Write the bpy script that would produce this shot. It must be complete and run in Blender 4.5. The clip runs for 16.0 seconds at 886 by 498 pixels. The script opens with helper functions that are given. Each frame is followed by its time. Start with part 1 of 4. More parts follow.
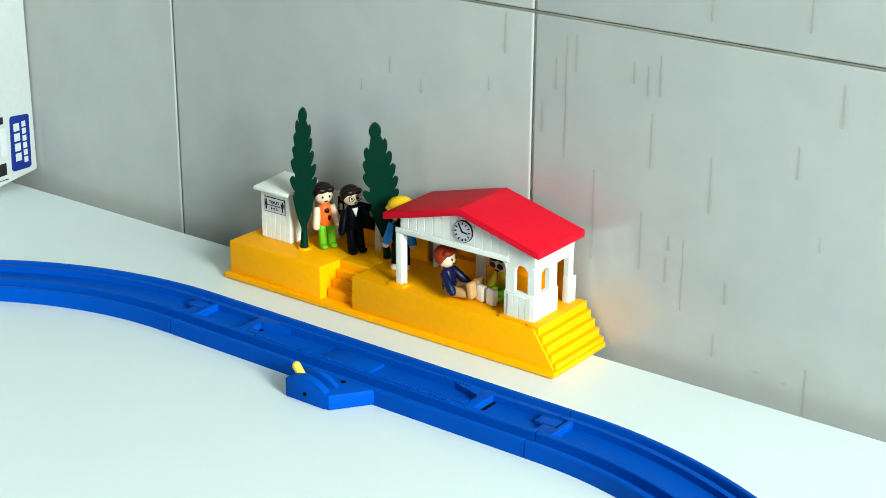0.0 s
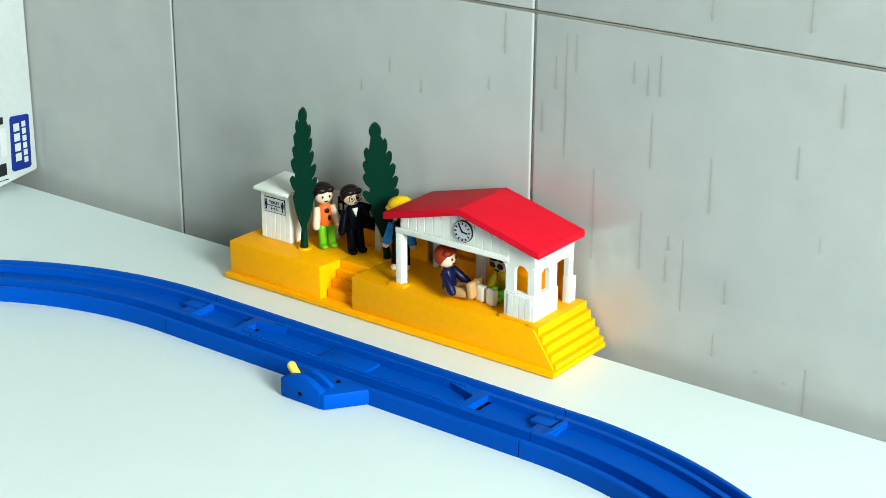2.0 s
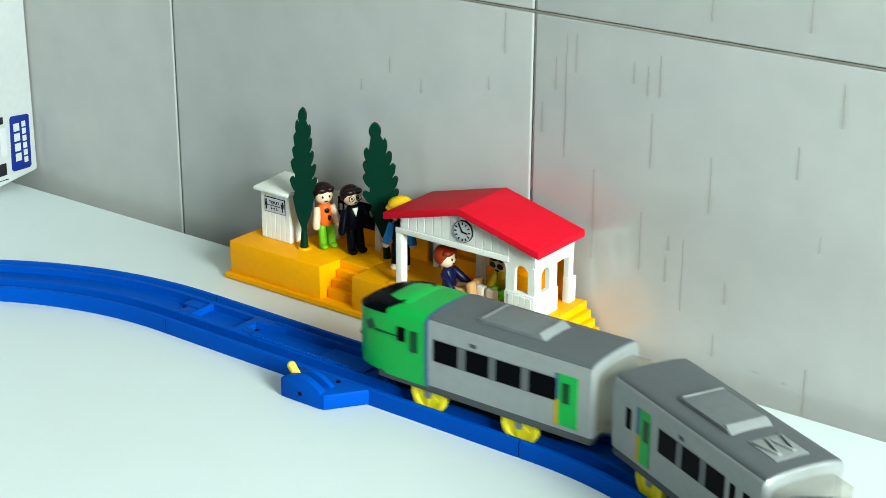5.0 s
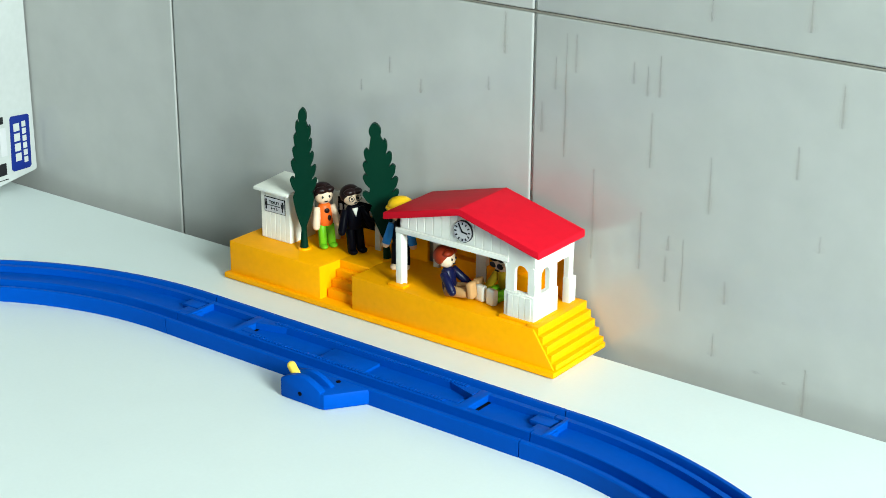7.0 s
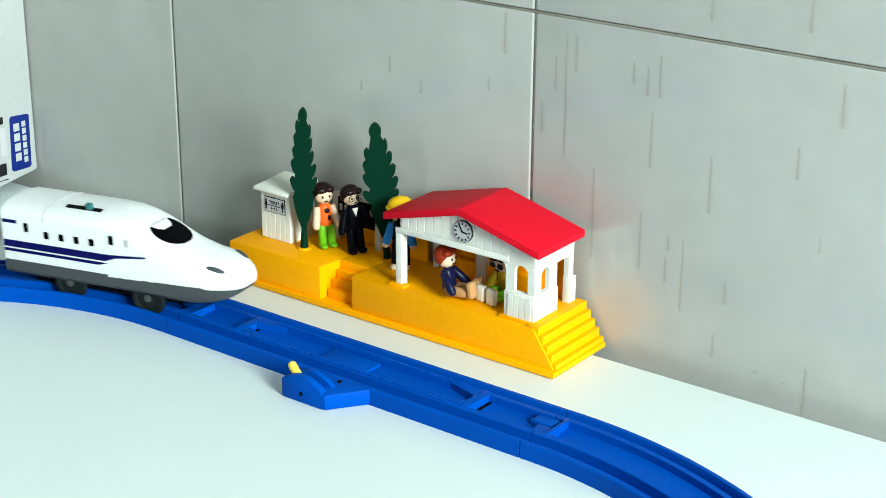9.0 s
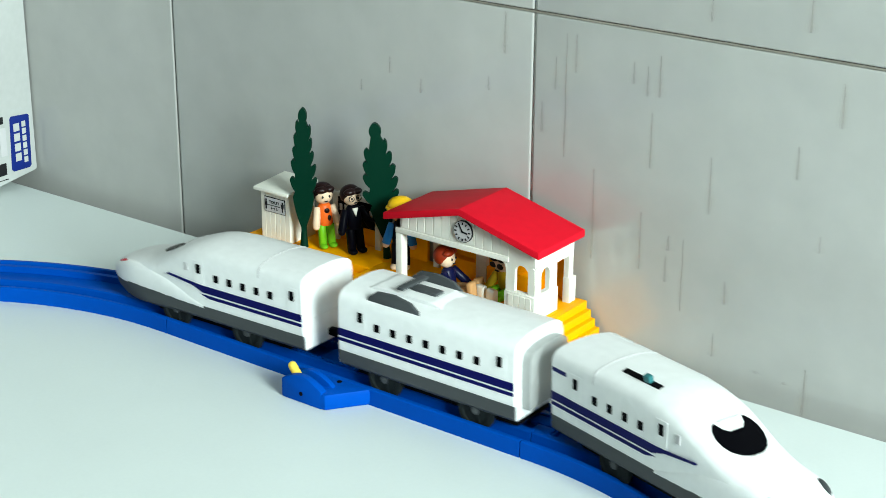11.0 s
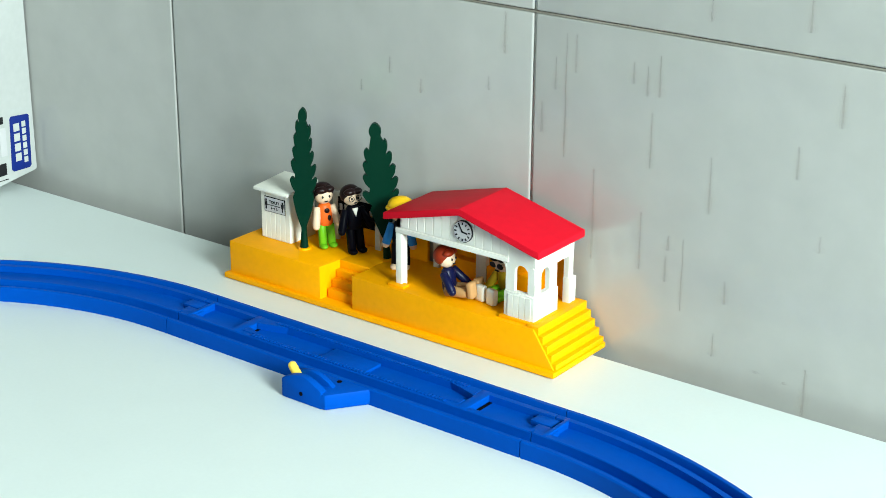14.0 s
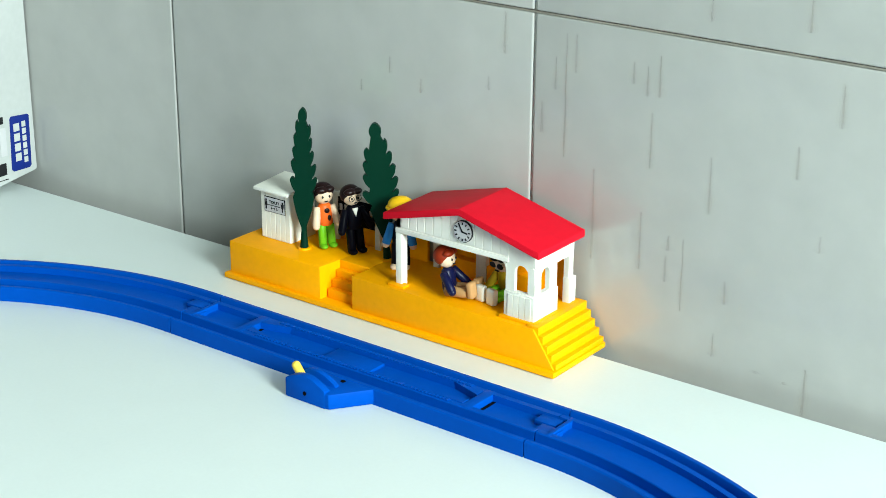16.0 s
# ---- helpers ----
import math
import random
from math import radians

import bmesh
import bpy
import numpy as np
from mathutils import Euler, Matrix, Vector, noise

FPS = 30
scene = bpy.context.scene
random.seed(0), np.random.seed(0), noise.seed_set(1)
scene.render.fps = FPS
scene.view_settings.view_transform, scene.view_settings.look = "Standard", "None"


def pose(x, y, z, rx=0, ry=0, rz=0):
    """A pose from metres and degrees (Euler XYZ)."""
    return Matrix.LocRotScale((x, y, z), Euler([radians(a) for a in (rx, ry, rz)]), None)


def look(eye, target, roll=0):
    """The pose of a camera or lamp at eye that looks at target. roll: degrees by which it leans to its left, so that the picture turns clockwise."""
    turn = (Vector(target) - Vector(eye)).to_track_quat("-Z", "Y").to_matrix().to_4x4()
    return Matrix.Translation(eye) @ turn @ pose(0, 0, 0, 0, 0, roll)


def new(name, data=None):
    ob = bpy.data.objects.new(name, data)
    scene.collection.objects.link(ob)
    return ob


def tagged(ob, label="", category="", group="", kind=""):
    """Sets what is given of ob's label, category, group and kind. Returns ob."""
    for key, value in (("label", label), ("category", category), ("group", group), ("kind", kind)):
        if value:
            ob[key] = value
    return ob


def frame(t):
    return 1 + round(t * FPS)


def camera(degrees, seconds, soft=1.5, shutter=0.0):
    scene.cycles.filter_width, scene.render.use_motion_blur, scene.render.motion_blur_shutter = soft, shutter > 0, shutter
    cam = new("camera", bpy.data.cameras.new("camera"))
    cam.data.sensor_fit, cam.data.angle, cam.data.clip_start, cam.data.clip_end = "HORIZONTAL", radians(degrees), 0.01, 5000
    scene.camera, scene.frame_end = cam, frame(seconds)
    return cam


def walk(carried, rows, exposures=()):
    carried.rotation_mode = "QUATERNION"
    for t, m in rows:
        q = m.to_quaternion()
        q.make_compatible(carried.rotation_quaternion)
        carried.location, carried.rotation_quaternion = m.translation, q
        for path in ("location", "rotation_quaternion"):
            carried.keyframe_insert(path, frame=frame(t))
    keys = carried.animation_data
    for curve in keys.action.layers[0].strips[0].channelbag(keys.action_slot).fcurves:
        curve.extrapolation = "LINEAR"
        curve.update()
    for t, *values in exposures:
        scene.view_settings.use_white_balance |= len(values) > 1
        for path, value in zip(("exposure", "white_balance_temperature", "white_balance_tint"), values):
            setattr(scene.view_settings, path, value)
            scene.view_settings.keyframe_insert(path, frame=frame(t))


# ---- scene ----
cam = camera(29.6, 16.0, soft=0.8, shutter=0.3)
EYE = Vector((0.4430, -0.6414, 0.3398))
AIM = EYE + Vector((-0.55715, 0.74932, -0.35766))
walk(cam, [(0.0, look(EYE, AIM, 0.344)), (16.0, look(EYE, AIM, 0.344))],
     [(0.0, 0.42), (2.0, 0.42), (2.6, 0.35), (3.0, 0.30), (3.5, 0.36), (4.0, 0.43), (6.5, 0.39), (9.0, 0.40), (10.8, 0.27), (11.5, 0.27), (12.0, 0.36), (12.5, 0.45), (13.2, 0.48), (14.0, 0.43), (16.0, 0.42)])

# ---- daylight from a window, pale unseen room, added overhead fill ----
world = bpy.data.worlds.new("daylight")
scene.world = world
world.use_nodes = True
wn = world.node_tree.nodes
sky = wn.new("ShaderNodeTexSky")
sky.sky_type = "NISHITA"
sky.sun_disc = False
sky.sun_elevation, sky.sun_rotation = radians(38), radians(120)
world.node_tree.links.new(sky.outputs["Color"], wn["Background"].inputs["Color"])
wn["Background"].inputs["Strength"].default_value = 0.1

WINDOW = bpy.data.lights.new("window_light", "AREA")
WINDOW.shape, WINDOW.size, WINDOW.size_y = "RECTANGLE", 0.62, 0.84
WINDOW.energy, WINDOW.color = 69, (0.83, 1.0, 0.965)
lamp = new("window_light", WINDOW)
lamp.matrix_world = look((1.88, -0.74, 0.85), (0.0, -0.30, 0.10))

# added overhead fill to lift the shadows; stands for no known lamp
FILL_LIGHT = bpy.data.lights.new("unseen_fill_light", "AREA")
FILL_LIGHT.shape, FILL_LIGHT.size, FILL_LIGHT.size_y = "RECTANGLE", 1.2, 0.3
FILL_LIGHT.energy, FILL_LIGHT.color = 1.2, (0.83, 1.0, 0.965)
lamp2 = new("unseen_fill_light", FILL_LIGHT)
lamp2.matrix_world = look((0.5, -1.1, 1.58), (0.5, -1.1, 0.0))


# ---- materials ----
def material(name, color, rough=0.35, metal=0.0, grain=0.06, bump=0.02, scale=220.0, spec=0.18):
    m = bpy.data.materials.new(name)
    m.use_nodes = True
    nt = m.node_tree
    nd, ln = nt.nodes, nt.links
    b = nd["Principled BSDF"]
    tc = nd.new("ShaderNodeTexCoord")
    fine = nd.new("ShaderNodeTexNoise")
    fine.inputs["Scale"].default_value, fine.inputs["Detail"].default_value = scale, 6
    wide = nd.new("ShaderNodeTexNoise")
    wide.inputs["Scale"].default_value, wide.inputs["Detail"].default_value = scale * 0.08, 3
    for n in (fine, wide):
        ln.new(tc.outputs["Object"], n.inputs["Vector"])
    add = nd.new("ShaderNodeMath")
    add.operation = "ADD"
    ln.new(fine.outputs["Fac"], add.inputs[0])
    ln.new(wide.outputs["Fac"], add.inputs[1])
    tone = nd.new("ShaderNodeMapRange")
    tone.inputs["From Min"].default_value, tone.inputs["From Max"].default_value = 0.6, 1.4
    tone.inputs["To Min"].default_value, tone.inputs["To Max"].default_value = 1 - grain, 1 + grain
    ln.new(add.outputs[0], tone.inputs["Value"])
    value = tone.outputs["Result"]
    hue = nd.new("ShaderNodeHueSaturation")
    hue.inputs["Color"].default_value = (*color, 1)
    ln.new(value, hue.inputs["Value"])
    ln.new(hue.outputs["Color"], b.inputs["Base Color"])
    rr = nd.new("ShaderNodeMapRange")
    rr.inputs["To Min"].default_value, rr.inputs["To Max"].default_value = rough * 0.8, min(1, rough * 1.25)
    ln.new(wide.outputs["Fac"], rr.inputs["Value"])
    ln.new(rr.outputs["Result"], b.inputs["Roughness"])
    bp = nd.new("ShaderNodeBump")
    bp.inputs["Strength"].default_value, bp.inputs["Distance"].default_value = bump, 0.001
    ln.new(fine.outputs["Fac"], bp.inputs["Height"])
    ln.new(bp.outputs["Normal"], b.inputs["Normal"])
    b.inputs["Metallic"].default_value = metal
    b.inputs["Specular IOR Level"].default_value = spec
    return m


BLUE = material("blue_plastic", (0.0, 0.068, 0.41), 0.38, bump=0.05, scale=300, spec=0.025)
YELLOW = material("yellow_plastic", (0.97, 0.39, 0.0), 0.4, bump=0.04, scale=300, spec=0.10)
LEVER = material("pale_yellow_plastic", (0.82, 0.58, 0.08), 0.35)
WHEEL = material("wheel_yellow_plastic", (0.80, 0.66, 0.01), 0.38)
RED = material("red_plastic", (0.66, 0.008, 0.022), 0.42, bump=0.05, spec=0.03)
WHITE = material("white_plastic", (0.78, 0.77, 0.70), 0.38, bump=0.03)
GREEN = material("dark_green_plastic", (0.0010, 0.024, 0.013), 0.42, bump=0.06, spec=0.06)
SILVER = material("silver_paint", (0.29, 0.305, 0.30), 0.36, metal=0.2, grain=0.09, spec=0.3)
ROOFGREY = material("grey_roof_paint", (0.118, 0.130, 0.134), 0.45, metal=0.2, spec=0.3)
UNITGREY = material("roof_unit_grey_paint", (0.17, 0.185, 0.185), 0.4, metal=0.2, grain=0.12, spec=0.4)
UNDER = material("grey_skirt_plastic", (0.06, 0.066, 0.07), 0.5)
LIME = material("train_green_paint", (0.004, 0.36, 0.055), 0.3)
BLACK = material("black_gloss", (0.002, 0.002, 0.003), 0.25, spec=0.02)
DARKGREEN = material("dark_green_print", (0.002, 0.05, 0.016), 0.35)
EDGEBLUE = material("grey_blue_paint", (0.045, 0.12, 0.20), 0.35)
SHADEDWHEEL = material("shaded_wheel_plastic", (0.012, 0.016, 0.017), 0.6, spec=0.06)
RUBBER = material("dark_rubber", (0.004, 0.004, 0.005), 0.65, spec=0.03)
PEARL = material("white_train_paint", (0.82, 0.83, 0.83), 0.28)
NAVY = material("navy_paint", (0.003, 0.004, 0.085), 0.3, spec=0.06)
REDLAMP = material("red_tail_lamp", (0.55, 0.01, 0.03), 0.25)
TEAL = material("teal_paint", (0.03, 0.16, 0.17), 0.35)
CARD = material("white_card", (0.46, 0.47, 0.46), 0.45)
INKBLUE = material("blue_print", (0.006, 0.02, 0.17), 0.45)
INK = material("black_print", (0.012, 0.012, 0.014), 0.5)
SKIN = material("cream_plastic", (0.74, 0.54, 0.38), 0.4)
HAIRDARK = material("dark_brown_plastic", (0.012, 0.004, 0.004), 0.3)
HAIRRED = material("red_brown_plastic", (0.22, 0.020, 0.004), 0.4)
SUIT = material("black_plastic", (0.002, 0.002, 0.005), 0.4, spec=0.06)
SUITBLUE = material("dark_blue_plastic", (0.003, 0.005, 0.038), 0.35, spec=0.3)
ORANGE = material("orange_plastic", (0.75, 0.12, 0.012), 0.4)
LEAFGREEN = material("bright_green_plastic", (0.16, 0.48, 0.012), 0.4)
SKYBLUE = material("sky_blue_plastic", (0.02, 0.20, 0.55), 0.4)
MUSTARD = material("mustard_plastic", (0.48, 0.31, 0.01), 0.4)
HAT = material("yellow_hat_plastic", (0.85, 0.48, 0.01), 0.4)
LABEL = material("silver_label", (0.52, 0.51, 0.52), 0.4)
TABLE = material("white_laminate", (0.74, 0.80, 0.79), 0.36, grain=0.015, bump=0.02, scale=500)
PLASTER = material("pale_wall_paint", (0.30, 0.30, 0.29), 0.7, scale=30)
FLOOR = material("grey_floor_tile", (0.22, 0.215, 0.20), 0.5, scale=20)
GROUT = material("grout", (0.66, 0.66, 0.62), 0.8, scale=90)
JOINTDIRTSHADE = material("joint_dirt_shade", (0.27, 0.25, 0.21), 0.8, grain=0.35, scale=120)
TILE = material("glazed_tile", (0.415, 0.412, 0.395), 0.11, grain=0.10, bump=0.015, scale=40, spec=0.45)
SMOKE = material("frosted_grey_plastic", (0.42, 0.43, 0.42), 0.35)
SMOKE.node_tree.nodes["Principled BSDF"].inputs["Alpha"].default_value = 0.75
CLEAR = material("clear_grey_plastic", (0.42, 0.38, 0.28), 0.2)
CLEAR.node_tree.nodes["Principled BSDF"].inputs["Alpha"].default_value = 0.32
TAN = material("tan_plastic", (0.50, 0.27, 0.11), 0.45)
DRIP = material("dried_drip", (0.34, 0.20, 0.07), 0.5, grain=0.3, scale=400)
DRIP.node_tree.nodes["Principled BSDF"].inputs["Alpha"].default_value = 0.085
FILM = material("thin_brown_smear", (0.36, 0.25, 0.11), 0.5, grain=0.4, scale=250)
FILM.node_tree.nodes["Principled BSDF"].inputs["Alpha"].default_value = 0.025
STEEL = material("steel_leg", (0.5, 0.5, 0.5), 0.35, metal=0.9)


# ---- mesh tools ----
def join(*bms):
    out = bmesh.new()
    for b in bms:
        base = len(out.faces)
        vs = [out.verts.new(v.co) for v in b.verts]
        b.verts.index_update()
        for f in b.faces:
            try:
                nf = out.faces.new([vs[v.index] for v in f.verts])
                nf.material_index = f.material_index
            except ValueError:
                pass
        b.free()
    return out


def box(x0, x1, y0, y1, z0, z1, bev=0.0, mi=0, seg=2):
    b = bmesh.new()
    bmesh.ops.create_cube(b, size=1)
    for v in b.verts:
        v.co = Vector(((x0, x1)[v.co.x > 0], (y0, y1)[v.co.y > 0], (z0, z1)[v.co.z > 0]))
    if bev:
        bmesh.ops.bevel(b, geom=b.edges[:], offset=bev, segments=seg, affect="EDGES", profile=0.6)
    for f in b.faces:
        f.material_index = mi
    return b


def prism(poly, a, c, axis="y", bev=0.0, mi=0):
    """A polygon pushed along an axis from a to c. poly: (x, z) for y, (y, z) for x, (x, y) for z."""
    def place(p, h):
        return {"x": (h, p[0], p[1]), "y": (p[0], h, p[1]), "z": (p[0], p[1], h)}[axis]
    b = bmesh.new()
    lo, hi = [b.verts.new(place(p, a)) for p in poly], [b.verts.new(place(p, c)) for p in poly]
    b.faces.new(lo), b.faces.new(hi[::-1])
    for i in range(len(poly)):
        j = (i + 1) % len(poly)
        b.faces.new((lo[j], lo[i], hi[i], hi[j]))
    bmesh.ops.recalc_face_normals(b, faces=b.faces[:])
    if bev:
        bmesh.ops.bevel(b, geom=b.edges[:], offset=bev, segments=2, affect="EDGES", profile=0.6)
    for f in b.faces:
        f.material_index = mi
    return b


def frame_prism(outer, hole, a, c, axis="y", mi=0):
    """A plate from a to c with a hole; outer and hole have the same number of points, point facing point."""
    def place(p, h):
        return {"x": (h, p[0], p[1]), "y": (p[0], h, p[1]), "z": (p[0], p[1], h)}[axis]
    b = bmesh.new()
    n = len(outer)
    r = [[b.verts.new(place(p, h)) for p in poly] for poly in (outer, hole) for h in (a, c)]
    for i in range(n):
        j = (i + 1) % n
        for q in ((r[0][i], r[0][j], r[2][j], r[2][i]), (r[1][j], r[1][i], r[3][i], r[3][j]),
                  (r[0][j], r[0][i], r[1][i], r[1][j]), (r[2][i], r[2][j], r[3][j], r[3][i])):
            b.faces.new(q)
    bmesh.ops.recalc_face_normals(b, faces=b.faces[:])
    for f in b.faces:
        f.material_index = mi
    return b


def loft(rings, mi=0, close=True):
    b = bmesh.new()
    rows = [[b.verts.new(p) for p in ring] for ring in rings]
    n = len(rings[0])
    for r, s in zip(rows, rows[1:]):
        for i in range(n):
            j = (i + 1) % n
            b.faces.new((r[i], r[j], s[j], s[i]))
    if close:
        b.faces.new(rows[0][::-1]), b.faces.new(rows[-1])
    bmesh.ops.recalc_face_normals(b, faces=b.faces[:])
    for f in b.faces:
        f.material_index = mi
    return b


def ball(c, r, mi=0, u=16, v=10):
    b = bmesh.new()
    bmesh.ops.create_uvsphere(b, u_segments=u, v_segments=v, radius=1)
    r = r if hasattr(r, "__len__") else (r, r, r)
    for w in b.verts:
        w.co = Vector((c[0] + w.co.x * r[0], c[1] + w.co.y * r[1], c[2] + w.co.z * r[2]))
    for f in b.faces:
        f.material_index = mi
    return b


def tube(p, q, r0, r1, mi=0, n=14):
    """A tapered round bar from p to q."""
    p, q = Vector(p), Vector(q)
    turn = (q - p).to_track_quat("Z", "Y").to_matrix()
    rings = []
    for c, r in ((p, r0 * 0.85), (p + (q - p) * 0.04, r0), (q - (q - p) * 0.04, r1), (q, r1 * 0.85)):
        rings.append([c + turn @ Vector((r * math.cos(a), r * math.sin(a), 0)) for a in (2 * math.pi * i / n for i in range(n))])
    return loft(rings, mi)


def moved(b, m):
    bmesh.ops.transform(b, matrix=m, verts=b.verts[:])
    return b


def mesh_of(name, bm, mats, sharp=38):
    bmesh.ops.recalc_face_normals(bm, faces=bm.faces[:])
    for f in bm.faces:
        f.smooth = True
    for e in bm.edges:
        e.smooth = len(e.link_faces) == 2 and e.calc_face_angle(4) < radians(sharp)
    me = bpy.data.meshes.new(name)
    bm.to_mesh(me)
    bm.free()
    for m in mats if isinstance(mats, (list, tuple)) else [mats]:
        me.materials.append(m)
    return me


def part(name, bm, mat, parent, label="", at=None, sharp=38):
    ob = new(name, mesh_of(name, bm, mat, sharp))
    ob.parent = parent
    if at is not None:
        ob.matrix_basis = at
    return tagged(ob, label)


def thing(name, label, category, at=None, group="", kind=""):
    ob = new(name)
    ob.empty_display_size = 0.02
    if at is not None:
        ob.matrix_basis = at
    return tagged(ob, label, category, group, kind)


def solid(name, bm, mat, label="", category="", kind="", group="", sharp=38):
    return tagged(new(name, mesh_of(name, bm, mat, sharp)), label, category, group, kind)


def words(text, size, mat, parent, at, name="lettering"):
    cu = bpy.data.curves.new(name, "FONT")
    cu.offset = size * 0.025
    cu.body, cu.size, cu.extrude, cu.align_x, cu.align_y = text, size, 0.00006, "CENTER", "CENTER"
    ob = bpy.data.objects.new(name, cu)
    scene.collection.objects.link(ob)
    me = bpy.data.meshes.new_from_object(ob.evaluated_get(bpy.context.evaluated_depsgraph_get()))
    bpy.data.objects.remove(ob)
    me.materials.clear()
    me.materials.append(mat)
    o = new(name, me)
    o.parent, o.matrix_basis = parent, at
    return o


# ---- the room ----
WALL_Y = 0.012
X0, X1, Y0, Z0, Z1 = -1.3, 1.90, -2.6, -0.76, 1.64
solid("floor", box(X0, X1, Y0, 0.15, Z0 - 0.1, Z0), FLOOR, "grey tiled floor under the table", "floor", "structure")
# ceiling and plain walls are unseen; added to hold and bounce the window light
solid("ceiling", box(X0, X1, Y0, 0.15, Z1, Z1 + 0.1), PLASTER, "unseen pale ceiling added to bounce light", "ceiling", "structure")
solid("wall_west", box(X0 - 0.1, X0, Y0, 0.15, Z0, Z1), PLASTER, "unseen pale side wall added to bounce light", "wall", "structure")
solid("wall_south", box(X0, X1, Y0 - 0.1, Y0, Z0, Z1), PLASTER, "unseen pale wall opposite the tiles, added to bounce light", "wall", "structure")
solid("wall_east", frame_prism([(Y0, Z0), (0.15, Z0), (0.15, Z1), (Y0, Z1)],
                               [(-1.09, 0.40), (-0.39, 0.40), (-0.39, 1.30), (-1.09, 1.30)], X1, X1 + 0.12, "x"),
      PLASTER, "unseen pale wall with a window opening", "wall", "structure")
wall_north = solid("wall_north", box(X0, X1, WALL_Y + 0.0016, 0.15, Z0, Z1), GROUT,
                   "grey-white glazed tile wall with pale joints", "wall", "structure")

# ---- the table ----
table = thing("table", "white laminate table pushed against the tiled wall", "table")
part("tabletop", box(-0.95, 1.0, -1.15, 0.0, -0.03, 0.0, 0.0012), TABLE, table)
for lx in (-0.9, 0.95):
    for ly in (-1.1, -0.05):
        part("leg", box(lx - 0.02, lx + 0.02, ly - 0.02, ly + 0.02, Z0, -0.03, 0.002), STEEL, table, "grey steel leg")

# ---- the white carton ----
carton = thing("carton", "white printed cardboard box standing on the table", "box", pose(-0.3605, 0, 0))
part("carton_body", prism([(-0.13, 0.0), (-0.040, 0.0002), (-0.012, 0.0050), (0.0100, 0.0082), (0.0108, 0.0092), (0.0112, 0.24), (-0.13, 0.24)], -0.10, 0.0, "x", 0.0005), CARD, carton)
logo = part("logo_patch", prism([(-0.0073, 0.0110), (0.0052, 0.0108), (0.0066, 0.0122), (0.0076, 0.0440), (0.0064, 0.0452), (-0.0062, 0.0462), (-0.0074, 0.0448), (-0.0088, 0.0124)], -0.0004, 0.0003, "x", 0.0002), INKBLUE, carton, "blue printed patch with white bars")
for y0, w, z0, z1, n in ((-0.0052, 0.0045, 0.0170, 0.0425, 4), (0.0012, 0.0030, 0.0150, 0.0425, 6)):
    step = (z1 - z0) / n
    for k in range(n):
        part("white_bar", box(0.0001, 0.0005, y0, y0 + w, z0 + k * step, z0 + (k + 0.78) * step, 0.0001), CARD, logo)
part("printed_bar", box(-0.0003, 0.0003, -0.0185, -0.0128, 0.0104, 0.0180), INK, carton)
part("printed_bar", box(-0.0003, 0.0003, -0.0180, -0.0125, 0.0430, 0.0475), INK, carton)
part("printed_strip", box(-0.0003, 0.0003, -0.0160, -0.0112, 0.0225, 0.0405), LABEL, carton)
part("printed_line", box(-0.0003, 0.0003, -0.0230, -0.0120, 0.0072, 0.0077), INK, carton)

# ---- the blue track: one loop of snapped rails ----
TRACK_X, TRACK_Y, TRACK_TURN = -0.0182, -0.0898, -0.0070
RAD, HALF, LEGS, LEAD = 0.209, 0.107, 2, 0.006
QUARTER = RAD * math.pi / 2
LOOP = 2 * (2 * HALF) * (1 + LEGS) + 4 * QUARTER + 8 * LEAD
RW, RH = 0.0194, 0.0080


def loop_at(s):
    """Place and heading on the loop, s metres from the middle of the straight by the station."""
    s = (s + HALF + LEAD) % LOOP
    x, y, a = -HALF - LEAD, 0.0, 0.0
    for kind, length in (("l", 2 * HALF + 2 * LEAD), ("c", QUARTER), ("l", 2 * HALF * LEGS + 2 * LEAD), ("c", QUARTER),
                         ("l", 2 * HALF + 2 * LEAD), ("c", QUARTER), ("l", 2 * HALF * LEGS + 2 * LEAD), ("c", QUARTER)):
        d = min(s, length)
        if kind == "l":
            x, y = x + d * math.cos(a), y + d * math.sin(a)
        else:
            b = a - d / RAD
            x, y = x + RAD * (math.sin(a) - math.sin(b)), y - RAD * (math.cos(a) - math.cos(b))
            a = b
        s -= d
        if s <= 1e-9:
            break
    return x, y, a


TRACK_POSE = pose(TRACK_X, TRACK_Y, 0, 0, 0, math.degrees(TRACK_TURN))
track = thing("toy_railway_track", "blue plastic toy railway track loop lying on the white table", "toy track", TRACK_POSE)
SHELF, PIT, GROOVE = 0.0088, 0.0056, 0.0040
HALF_PROFILE = [(0.0074, PIT), (0.0077, SHELF), (0.0105, SHELF), (0.0109, SHELF - 0.0004), (0.0112, GROOVE), (0.0164, GROOVE), (0.0166, RH - 0.0005), (0.0170, RH),
                (RW - 0.0006, RH), (RW, RH - 0.0006), (RW, 0)]
PROFILE = [(-y, z) for y, z in HALF_PROFILE[::-1]] + HALF_PROFILE


def rail(s0, s1, steps):
    rings = []
    for i in range(steps + 1):
        x, y, a = loop_at(s0 + (s1 - s0) * i / steps)
        rings.append([(x - v * math.sin(a), y + v * math.cos(a), z) for v, z in PROFILE])
    return loft(rings)


